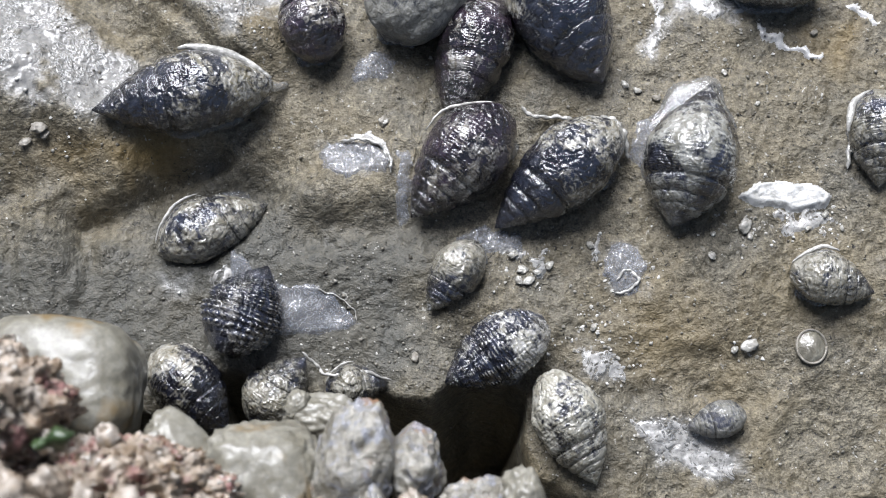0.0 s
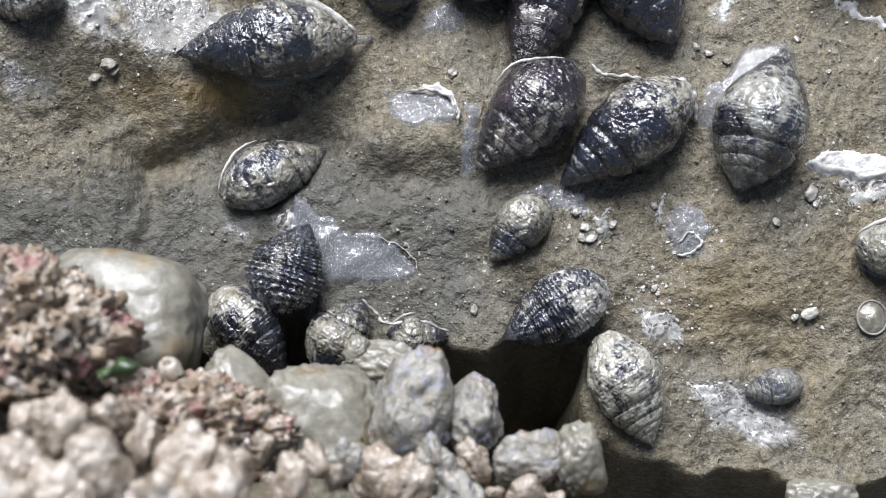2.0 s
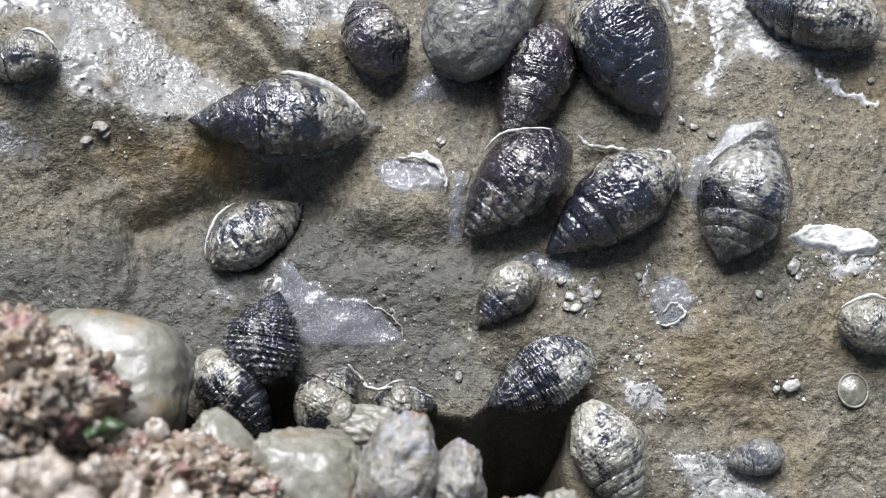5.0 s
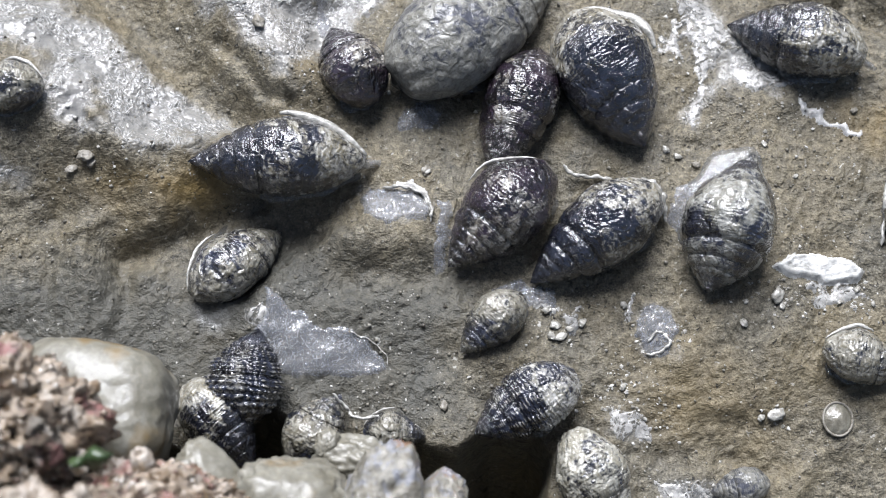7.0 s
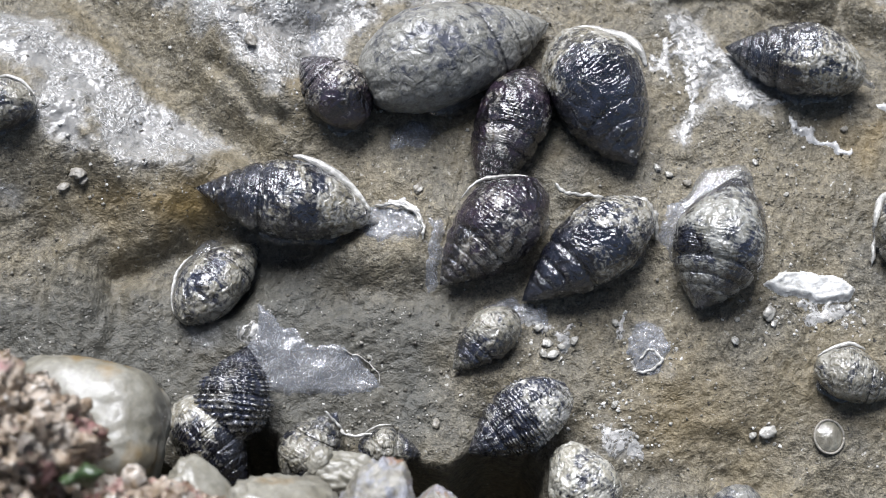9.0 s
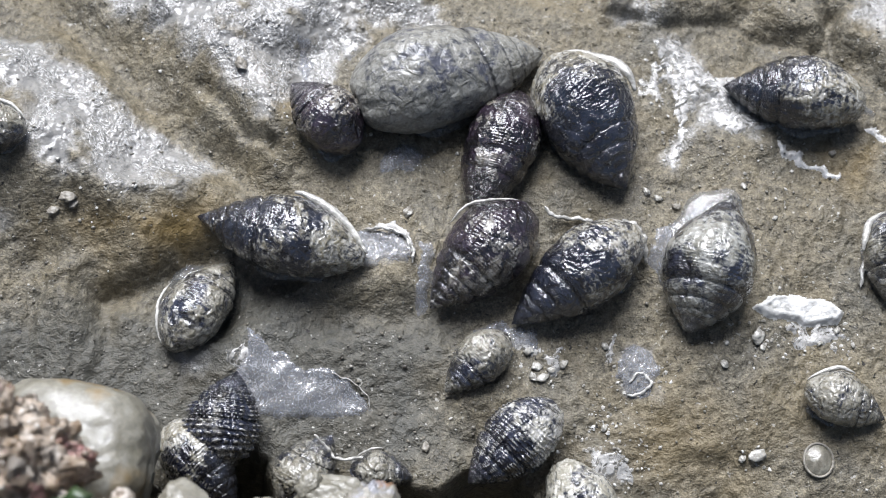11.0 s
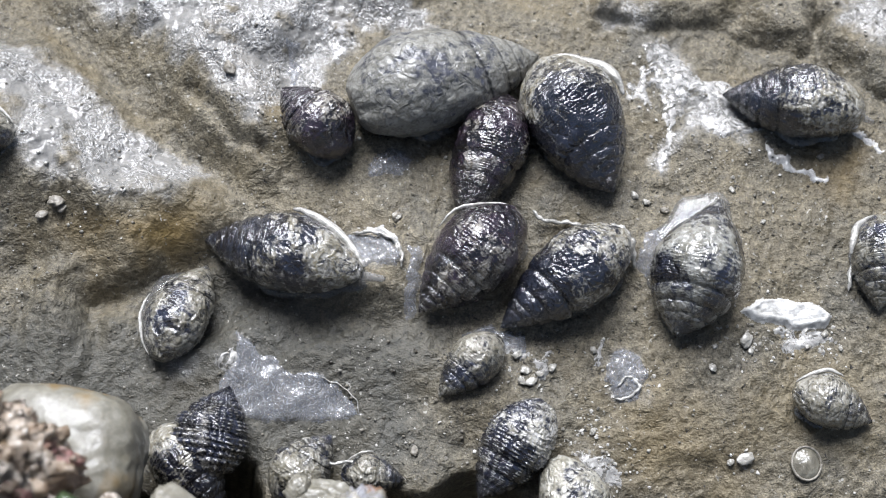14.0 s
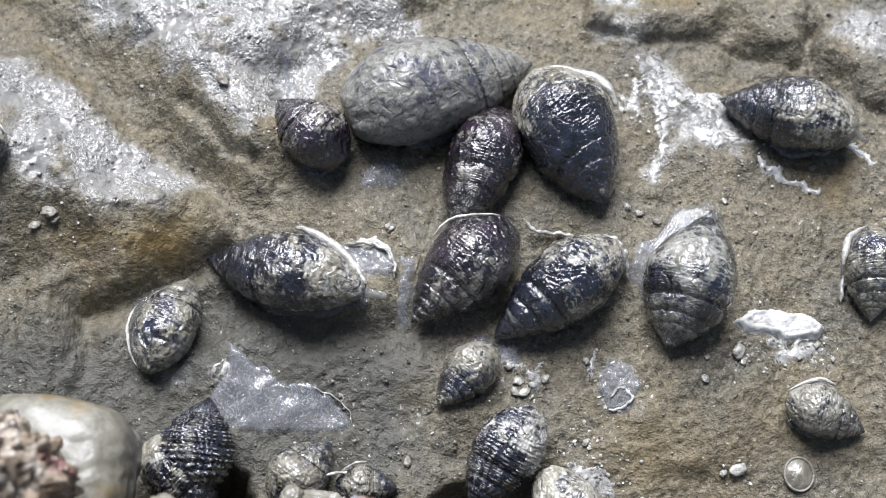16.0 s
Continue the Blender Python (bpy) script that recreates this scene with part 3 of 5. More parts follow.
# Each snail: girth over length, skin, seed, build, label and its way: seconds, then apex and siphon end in the plan, in centimetres.
SNAILS = [
    ('a', 0.225, DARK, 1, {'lip': 1, 'siphon': 0.05, 'top': 0.55, 'taper': 0.95, 'blunt': 0.8}, 'dark blue-black whelk crawling with its pale siphon out',
     [(0, -4.62, 0.49, -2.10, 0.89), (1.5, -4.49, 0.45, -1.94, 0.84), (3.5, -4.32, 0.49, -1.74, 0.64), (7, -3.91, 0.36, -1.40, 0.43), (9, -3.71, 0.31, -1.19, -0.13), (12.5, -3.40, 0.22, -1.01, -0.53), (14.5, -3.26, 0.10, -0.83, -0.72), (16, -3.13, 0.02, -0.73, -0.79)]),
    ('b', 0.27, MUDDY, 2, {'long': 1.68, 'lip': -1, 'lip_size': 0.55, 'foot': (0.52, -0.14, 0.42, 1.0)}, 'round mud-covered grey snail on the rock',
     [(0, -2.31, -0.67, -3.58, -1.21), (1.5, -2.38, -0.65, -3.60, -1.34), (3.5, -2.48, -0.45, -3.68, -1.40), (7, -2.58, -0.34, -3.75, -1.50), (9, -2.80, -0.25, -3.82, -1.60), (12.5, -3.10, -0.10, -3.85, -1.80), (14.5, -3.22, -0.10, -3.87, -1.88), (16, -3.31, -0.09, -3.92, -1.91)]),
    ('c', 0.37, BEADED, 3, {'ribs': 24, 'depth': 0.06, 'cords': 4, 'suture': 0.12, 'last': 0.6}, 'beaded black snail with pale ribs beside a slime patch',
     [(0, -2.17, -1.60, -2.77, -2.80), (1.5, -2.40, -1.73, -2.95, -3.01), (3.5, -2.62, -1.72, -3.03, -3.03), (7, -2.78, -1.88, -3.04, -3.25), (9, -2.83, -1.85, -3.08, -3.29), (12.5, -2.80, -1.91, -3.14, -3.38), (14.5, -2.76, -2.06, -3.16, -3.42), (16, -2.96, -2.10, -3.18, -3.40)]),
    ('d', 0.31, DARK, 4, {'suture': 0.06, 'last': 0.45}, 'dark blue-black snail at the edge of a hollow',
     [(1.5, -2.80, -3.89, -3.77, -2.70)]),
    ('e', 0.36, MUDDY, 5, {}, 'small mud-grey snail by the pale stones',
     [(0, -1.65, -2.85, -2.35, -3.52), (3.5, -1.65, -2.79, -2.26, -3.70), (9, -1.47, -2.70, -2.16, -3.77), (16, -1.14, -2.58, -2.03, -3.57)]),
    ('f', 0.33, MUDDY, 6, {'hollow': False, 'lip': -1, 'lip_size': 0.7}, 'small grey snail with a wet pale rim',
     [(0, -0.49, -3.24, -1.42, -3.33), (3.5, -0.44, -3.29, -1.35, -3.37), (9, -0.33, -3.35, -1.22, -3.27), (16, -0.29, -3.31, -1.06, -3.27)]),
    ('g', 0.29, CHECKERED, 7, {'hollow': False, 'suture': 0.12, 'last': 0.5, 'ribs': 15, 'depth': 0.03}, 'checkered black and white snail turning on the rock',
     [(0, 0.26, -3.31, 1.78, -2.60), (3.5, 0.27, -3.35, 1.75, -2.63), (7, 0.29, -3.31, 1.79, -2.56), (9, 0.29, -3.34, 1.82, -2.48), (12.5, 0.66, -3.45, 1.75, -2.33), (14.5, 0.79, -3.54, 1.80, -2.23), (16, 0.74, -3.50, 1.75, -2.19)]),
    ('h', 0.29, MUDCLAD, 8, {'hollow': False}, 'mottled grey snail with mud on its whorls',
     [(0, 2.33, -4.77, 1.64, -3.15), (3.5, 2.37, -4.76, 1.57, -3.22), (9, 2.33, -4.68, 1.63, -3.18), (12.5, 2.54, -4.50, 1.76, -3.02), (16, 2.54, -4.46, 1.76, -2.98)]),
    ('i', 0.3, MUDDY, 9, {}, 'small muddy snail on open rock',
     [(0, 0.09, -2.28, 0.84, -1.45), (9, 0.11, -2.17, 0.98, -1.44), (16, 0.20, -2.23, 1.15, -1.32)]),
    ('j1', 0.29, BANDED, 10, {'cords': 9, 'depth': 0.014, 'lip': 1, 'lip_size': 0.4}, 'dark purple-black snail in a cluster',
     [(0, -0.11, -1.00, 1.36, 0.37)]),
    ('j2', 0.25, DARK, 11, {'lip': 0, 'top': 0.62}, 'dark snail with a pale rim in a cluster',
     [(0, 1.08, -1.20, 2.92, 0.07)]),
    ('j3', 0.265, BANDED, 12, {'cords': 10, 'depth': 0.014, 'taper': 0.75, 'last': 0.5}, 'black banded snail squeezed into a cluster',
     [(16, 0.48, 0.37, 1.22, 2.20)]),
    ('j4', 0.32, DARK, 13, {'lip': -1, 'cords': 9, 'lip_size': 1.3, 'taper': 0.75, 'last': 0.36, 'suture': 0.06}, 'dark snail with a broad pale lip in a cluster',
     [(16, 2.68, 0.75, 1.64, 2.74)]),
    ('k', 0.32, MOTTLED, 14, {'top': 0.45, 'blunt': 1.1, 'suture': 0.08, 'last': 0.36, 'foot': (0.66, 0.05, 0.42, 1.05)}, 'pear-shaped mottled snail with a translucent foot',
     [(0, 3.57, -1.32, 4.26, 0.65)]),
    ('l', 0.255, GREYSHELL, 15, {'depth': 0.006, 'suture': 0.045, 'cords': 3, 'taper': 0.8, 'top': 0.68, 'blunt': 0.4}, 'large smooth grey snail turning beside the cluster',
     [(0, 1.11, 4.31, -0.34, 1.30), (4.5, 0.96, 4.16, -0.39, 1.16), (7, 1.40, 3.56, -0.93, 1.52), (9, 1.35, 3.06, -1.15, 1.80), (12.5, 1.48, 2.97, -1.06, 1.92), (16, 1.54, 3.05, -1.01, 1.98)]),
    ('m', 0.34, BANDED, 16, {}, 'small black snail beside the large grey one',
     [(0, -1.64, 2.67, -1.33, 1.24), (4.5, -1.76, 2.63, -1.25, 1.30), (7, -1.96, 2.60, -1.31, 1.29), (9, -2.26, 2.36, -1.33, 1.29), (12.5, -2.25, 2.32, -1.30, 1.28), (16, -2.21, 2.31, -1.24, 1.28)]),
    ('n', 0.31, MUDDY, 17, {'lip': -1}, 'small mottled snail with a white lip',
     [(0, 6.37, -2.30, 5.24, -1.98), (12.5, 6.43, -2.42, 5.25, -2.02), (16, 6.43, -2.40, 5.26, -1.98)]),
    ('q', 0.32, GREYSHELL, 18, {'foot': None}, 'tiny grey snail beside white crust',
     [(0, 3.65, -3.99, 4.47, -3.86)]),
    ('r', 0.27, DARK, 19, {'siphon': 0.03}, 'dark pointed whelk by the ledge, siphon out',
     [(0, 4.06, 2.88, 5.94, 1.98), (4.5, 4.01, 2.82, 5.93, 2.07), (7, 4.03, 2.86, 5.98, 2.14), (9, 4.14, 2.79, 6.10, 2.15), (12.5, 4.36, 2.43, 6.38, 2.03), (16, 4.51, 2.57, 6.46, 1.89)]),
    ('t', 0.33, MUDDY, 20, {'lip': 1}, 'grey snail with a pale lip on the wet ledge',
     [(1.5, -7.03, 1.04, -5.92, 1.11)]),
    ('s', 0.33, MUDDY, 21, {'lip': 1, 'lip_size': 1.4}, 'worn pale shell with a white lip',
     [(0, 6.56, -0.84, 6.66, 0.54)]),
]
# Films of water that lie on the rock, their sky sheen painted pale, and ochre stains.
WET = [
    ([(-8.6, 2.66), (-6.92, 3.17), (-5.78, 2.97), (-5.27, 2.68), (-4.85, 2.05), (-4.26, 1.74), (-3.68, 1.48), (-3.1, 1.17), (-3.7, 0.5), (-4.59, 0.45), (-5.15, 0.56), (-5.75, 0.69), (-5.98, 1.18), (-6.17, 1.77), (-6.62, 1.85), (-8.18, 1.32)], 1),
    ([(-5.46, 4.49), (-5.15, 3.7), (-4.6, 3.45), (-4.05, 2.95), (-3.4, 2.4), (-2.95, 1.9), (-2.7, 1.5), (-2.4, 1.45), (-2.25, 2.03), (-1.78, 2.31), (-1.3, 3.1), (-0.79, 3.47), (-0.01, 3.46), (0.07, 3.88), (-0.64, 4.44)], 1),
    ([(-7.0, 0.39), (-6.29, 0.36), (-6.04, 0.21), (-6.14, 0.01), (-6.54, -0.05), (-7.02, -0.03)], 0.9),
    ([(2.34, 4.08), (3.42, 3.93), (3.54, 3.73), (3.11, 3.55), (2.5, 3.58)], 0.7),
    ([(2.59, 5.04), (3.39, 4.74), (3.36, 4.09), (2.74, 4.01)], 0.8),
    ([(6.24, 4.19), (7.32, 4.34), (7.52, 3.6), (6.94, 3.26), (6.27, 3.66)], 0.8),
    ([(-1.45, 0.14), (-0.8, 0.2), (-0.4, -0.03), (-0.41, -0.31), (-1.14, -0.37)], 0.7),
    ([(-3.83, -1.57), (-3.27, -1.59), (-3.24, -1.91), (-3.76, -1.96)], 0.7),
    ([(2.9, -3.79), (3.77, -3.86), (4.39, -4.26), (4.44, -4.72), (3.88, -4.73), (3.11, -4.29)], 1),
    ([(2.23, -2.88), (2.86, -3.06), (2.77, -3.29), (2.29, -3.23)], 0.7),
    ([(2.62, -1.5), (3.11, -1.44), (3.15, -2.15), (2.66, -2.28)], 0.5),
    ([(3.25, 3.5), (3.77, 3.47), (4.17, 2.76), (4.91, 2.09), (4.71, 1.79), (3.86, 1.96), (3.49, 1.19), (3.33, 1.47), (3.79, 2.25)], 0.9),
]
# Silt below the west ledge; the ledge's shadow is painted into its dark colour.
SHADED_SILT = [(-10.83, -0.68), (-3.99, -1.18), (-2.76, -0.18), (-1.79, -0.54), (-0.99, -0.97), (0.13, -1.09), (0.21, -3.11), (-3.63, -3.28), (-10.8, -2.62)]
OCHRE = [(-3.99, 0.03, 0.76, 0.29, 0.4, 1), (-4.79, -0.16, 0.76, 0.25, 0, 0.5), (-2.56, 2.45, 0.34, 0.76, 0.5, 0.6), (6.21, 1.53, 0.51, 0.34, 0, 0.6), (3.49, -2.76, 1.26, 0.76, 0, 0.35), (-3.31, -2.04, 0.51, 0.34, 0, 0.4), (3.82, 4.21, 0.51, 0.17, 0, 0.5)]


# ---- snails ----
def shell_surface(length, girth, seed, cords=6, ribs=16, relief_of_ribs=0.02, top=0.6, taper=0.88, blunt=0.55, suture=0.075, last=0.45):
    """Points of a spiral shell from its apex (x = 0) to the siphon end, resting on z = 0: swollen whorls, stepped sutures, ribs and cords."""
    rows, cols = 150, 112
    s = np.linspace(0.0, 1.0, rows) ** 1.08
    a = np.linspace(0, 2 * np.pi, cols, endpoint=False)
    ss, aa = np.meshgrid(s, a, indexing="ij")
    grow = np.where(ss < top, np.sin(np.pi / 2 * np.clip(ss / top, 0, 1) ** taper), np.cos(np.pi / 2 * np.clip((ss - top) / (1 - top), 0, 1) * 0.95) ** blunt)
    radius = girth * grow
    turn = aa / (2 * np.pi)
    lump = fractal(ss.ravel() * 6 + 3 * seed, np.cos(aa.ravel()) * 2 + np.sin(aa.ravel()) * 1.7, seed + 9, 3).reshape(ss.shape)
    pock = fractal(ss.ravel() * 26 + 5 * seed, np.cos(aa.ravel()) * 6 + np.sin(aa.ravel()) * 5, seed + 29, 3, 0.6).reshape(ss.shape)
    w = np.log(np.maximum(ss, 1e-3) / last) / math.log(1.5) - turn + 0.05 * lump
    spire = w < -1.0
    f = np.where(spire, w - np.floor(w), np.clip(w + 1.0, 0, 3))
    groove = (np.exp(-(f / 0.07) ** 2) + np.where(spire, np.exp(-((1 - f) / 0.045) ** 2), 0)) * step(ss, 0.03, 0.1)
    stepped = np.where(spire, -suture * np.exp(-(f / 0.16) ** 2) + 0.55 * suture * np.sin(np.pi * np.clip(f, 0, 1) ** 0.75) - 0.4 * suture * np.exp(-((1 - f) / 0.08) ** 2), -1.1 * suture * np.exp(-(f / 0.15) ** 2) + 0.35 * suture * np.exp(-((f - 0.45) / 0.35) ** 2))
    fade = step(ss, 0.05, 0.2) * (1 - 0.6 * step(ss, 0.7, 0.95))
    wob = 0.35 * fractal(ss.ravel() * 9 + seed, aa.ravel() * 2, seed, 2).reshape(ss.shape)
    rib = 0.5 + 0.5 * np.cos(ribs * (aa + 0.7 * wob + 0.5 * ss))
    cord = 0.5 + 0.5 * np.cos(2 * np.pi * cords * (f + 0.1 * wob))
    bead = rib * cord * 0.9 + 0.05 * (rib + cord)
    radius = radius * (1 + stepped * step(ss, 0.02, 0.12) + relief_of_ribs * fade * (bead - 0.4) * 2 + 0.07 * lump + 0.022 * pock)
    centre = girth * (0.30 + 0.52 * np.clip(ss / top, 0, 1) - 0.12 * step(ss, top, 1.0))
    y, z = radius * np.sin(aa), -radius * np.cos(aa) * 0.96
    x = ss + 0.015 * lump
    pts = np.stack([x * length, y * length, (centre + z) * length], -1)
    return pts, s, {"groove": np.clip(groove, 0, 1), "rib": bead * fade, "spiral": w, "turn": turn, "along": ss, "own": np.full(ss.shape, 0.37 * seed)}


def snail(kind, length, girth, label, mat, seed, m, **more):
    """A shell in two parts, with its lip, foot and siphon. Its space: apex at x = 0, siphon end at x = length, z up from the rock."""
    thing = empty("sea_snail", m, label, "snail", "snails on the rock")
    build = {k: more[k] for k in ("cords", "ribs", "top", "taper", "blunt", "suture", "last") if k in more}
    pts, s, values = shell_surface(length, girth, seed, relief_of_ribs=more.get("depth", 0.007), **build)
    cols = pts.shape[1]
    every = np.array(grid_faces(len(s), cols, True))
    upper = values["spiral"].ravel()[every].mean(1) < -1.0
    for name, faces, cap in (("spire", every[upper], list(range(cols))[::-1]), ("body_whorl", every[~upper], [pts.size // 3 - cols + j for j in range(cols)])):
        used = np.unique(np.concatenate([faces.ravel(), cap]))
        back = np.zeros(pts.size // 3, int)
        back[used] = np.arange(len(used))
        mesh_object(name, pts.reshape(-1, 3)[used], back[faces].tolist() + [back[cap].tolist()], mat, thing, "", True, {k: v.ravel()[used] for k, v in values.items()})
    side = more.get("lip", 0)
    if side:
        path, radii = [], []
        for k in range(22):
            q = 0.50 + 0.50 * k / 21
            row = pts[min(int(np.searchsorted(s, q)), len(s) - 1)]
            j = int(round((0.285 if side > 0 else 0.715) * cols))
            p = Vector(row[j])
            c = Vector((p.x, 0, 0.3 * girth * length))
            path.append(c + (p - c) * 1.10)
            radii.append(length * (0.008 + 0.022 * math.sin(math.pi * (k + 0.5) / 22)) * more.get("lip_size", 1.0))
        v, f = tube(path, radii, 8)
        mesh_object("outer_lip", v, f, LIP, thing, "pale wet outer lip")
    foot = more.get("foot", (0.60, 0.0, 0.36, 0.85))
    if foot:
        cx, cy, long, wide = foot
        v, rows, around = [], 7, 40
        for r in range(rows):
            k = math.cos(math.pi / 2 * r / (rows - 1))
            for j in range(around):
                a = 2 * math.pi * j / around
                edge = 1 + 0.10 * math.sin(3 * a + seed) + 0.06 * math.sin(7 * a + 2 * seed)
                v.append((length * (cx + long * k * edge * math.cos(a)), length * (cy + girth * wide * k * edge * math.sin(a)), length * (0.012 + 0.05 * math.sin(math.pi / 2 * r / (rows - 1)))))
        f = grid_faces(rows, around, True) + [[(rows - 1) * around + j for j in range(around)]]
        mesh_object("foot", v, f, FLESH, thing, "grey translucent wet foot")
    if more.get("siphon"):
        bend = more["siphon"]
        path = [(length * (0.93 + 0.17 * k / 9), length * bend * (k / 9) ** 2, length * (0.17 - 0.10 * (k / 9) ** 1.5) * girth / 0.28) for k in range(10)]
        v, f = tube(path, [length * (0.04 - 0.022 * k / 9) for k in range(10)], 10)
        mesh_object("siphon", v, f, SIPHON, thing, "pale soft siphon")
    return thing


def resting(ax, ay, bx, by, length, sink=0.0, roll=0.0, hollow=True):
    """The pose of a snail whose apex and siphon end stand over two places (in cm), on the rock."""
    ax, ay, bx, by = ax * CM, ay * CM, bx * CM, by * CM
    ahead = Vector((bx - ax, by - ay, 0)).normalized()
    mx, my = (ax + bx) / 2, (ay + by) / 2
    half = length * 0.42
    pa, pb = Vector((mx, my, 0)) - ahead * half, Vector((mx, my, 0)) + ahead * half
    za, zb = high(pa.x, pa.y, hollow), high(pb.x, pb.y, hollow)
    za, zb = (sum(high(mx + ahead.x * half * k, my + ahead.y * half * k, hollow) for k in (-1, -0.5, 0, 0.5, 1)) / 5 + q * max(min((zb - za) / 2, 0.25 * length), -0.25 * length) for q in (-1, 1))
    pa.z, pb.z = za, zb
    ex = (pb - pa).normalized()
    ez = (Vector((0, 0, 1)) - ex * ex.z).normalized()
    ey = ez.cross(ex)
    start = (pa + pb) / 2 - ex * length / 2 - ez * sink
    m = Matrix((ex, ey, ez)).transposed().to_4x4()
    m.translation = start
    return m @ pose(0, 0, 0, roll)


build_rock()
moving = []
for row in SNAILS:
    name, girth, mat, seed, more, label, rows = row
    spans = [math.hypot(r[3] - r[1], r[4] - r[2]) for r in rows]
    length = more.get("long", sum(spans) / len(spans)) * CM
    sink = more.get("sink", 0.0) * CM
    poses = [(r[0], resting(*r[1:], length, sink, more.get("roll", 0.0), more.get("hollow", True))) for r in rows]
    body = snail(name, length, girth, label, mat, seed, poses[0][1], **more)
    if len(poses) > 1:
        moving.append((body, poses))


# ---- loose stones and the encrusted boulder in the fore ----
def lumpy(radii, seed, rough=0.22, finer=0.06, level=4, facets=0, boxy=2.0):
    """A worn stone: a sphere pushed in and out by noise at four sizes, with flats rubbed on."""
    rng = random.Random(seed * 7 + 1)
    flats = [(Vector((rng.gauss(0, 1), rng.gauss(0, 1), rng.gauss(0, 1))).normalized(), rng.uniform(0.66, 0.88)) for _ in range(facets)]
    bm = bmesh.new()
    bmesh.ops.create_icosphere(bm, subdivisions=level, radius=1.0)
    shift = Vector((seed * 3.7, seed * 1.3, seed * 0.7))
    for v in bm.verts:
        n = v.co.normalized()
        k = 1 + rough * noise.noise(n * 1.1 + shift) + rough * 0.35 * abs(noise.noise(n * 2.6 + shift)) + finer * noise.noise(n * 6 + shift) + finer * 0.4 * noise.noise(n * 15 + shift)
        p = n * k * (abs(n.x) ** boxy + abs(n.y) ** boxy + abs(n.z) ** boxy) ** (-1 / boxy)
        for d, far in flats:
            over = p.dot(d) - far
            if over > 0:
                p -= d * over * 0.62
        v.co = Vector((p.x * radii[0], p.y * radii[1], p.z * radii[2])) * CM
    return bm


def stone(name, label, place, radii, seed, mat, turn=0.0, rough=0.22, boxy=2.0, category="stone", group="pale stones"):
    x, y, z = place
    ob = part(name, lumpy(radii, seed, rough, 0.03 if boxy > 3 else 0.13, 5, 0 if boxy > 3 else 5, boxy), mat, None)
    ob.matrix_world = pose(x * CM, y * CM, z * CM, 0, 0, turn)
    return tagged(ob, label, category, group)


STONES = [
    ((-4.84, -3.58, 0.50), (1.08, 0.84, 0.80), 2, -4, 0.08, "large smooth cream limestone pebble, wet on top"),
    ((-2.05, -4.98, 0.70), (0.68, 0.80, 0.75), 3, 20, 0.25, "rounded pale stone with an ochre stain"),
    ((-0.98, -4.95, 0.80), (0.55, 0.75, 0.75), 4, -25, 0.30, "knobbly pale grey stone with a wet top"),
    ((-0.20, -4.84, 0.60), (0.36, 0.52, 0.55), 5, 10, 0.28, "upright pale stone knob beside the hollow"),
    ((-1.32, -4.07, 0.10), (0.50, 0.34, 0.34), 6, -8, 0.25, "small tan pebble wedged between stones"),
    ((-1.70, -3.91, 0.30), (0.17, 0.20, 0.2), 7, 0, 0.25, "tiny round pale pebble on a stone"),
    ((0.56, -5.47, 0.70), (0.46, 0.36, 0.42), 8, 14, 0.30, "blue-grey stone lump in the hollow"),
    ((1.21, -5.46, 0.70), (0.34, 0.44, 0.45), 9, -10, 0.25, "pale pointed pebble by the hollow"),
    ((-3.15, -4.52, 0.90), (0.46, 0.36, 0.40), 10, -35, 0.25, "flat ochre-edged stone under the boulder"),
    ((4.59, -5.55, -1.20), (0.5, 0.35, 0.35), 15, 0, 0.3, "pale stone at the foot of the rock"),
]
for place, radii, seed, turn, rough, label in STONES:
    stone("limestone_pebble", label, place, radii, seed, BLUEPALE if seed in (4, 5, 8) else PALE, turn, rough, 3.6 if seed == 2 else 2.4)


BOULDER = [(Vector((0, 0, 0)), (1.45, 1.2, 1.5), 31), (Vector((1.98, -1.05, -0.62)), (1.5, 0.85, 1.1), 37)]


def crust_radius(d, seed):
    """How far the crust swells along a direction: knobs, worm-eaten pits and fine roughness."""
    shift = Vector((seed * 3.7, seed * 1.3, seed * 0.7))
    r = 1 + 0.3 * noise.noise(d * 1.1 + shift) + 0.105 * abs(noise.noise(d * 2.6 + shift)) + 0.16 * noise.noise(d * 6 + shift)
    r += 0.085 * noise.noise(d * 14 + shift) + 0.06 * abs(noise.noise(d * 25 + shift)) + 0.03 * noise.noise(d * 48 + shift)
    pit = noise.noise(d * 17 - shift)
    return r - 0.42 * max(0.0, pit - 0.26) - 0.5 * max(0.0, noise.noise(d * 9 - shift) - 0.4)


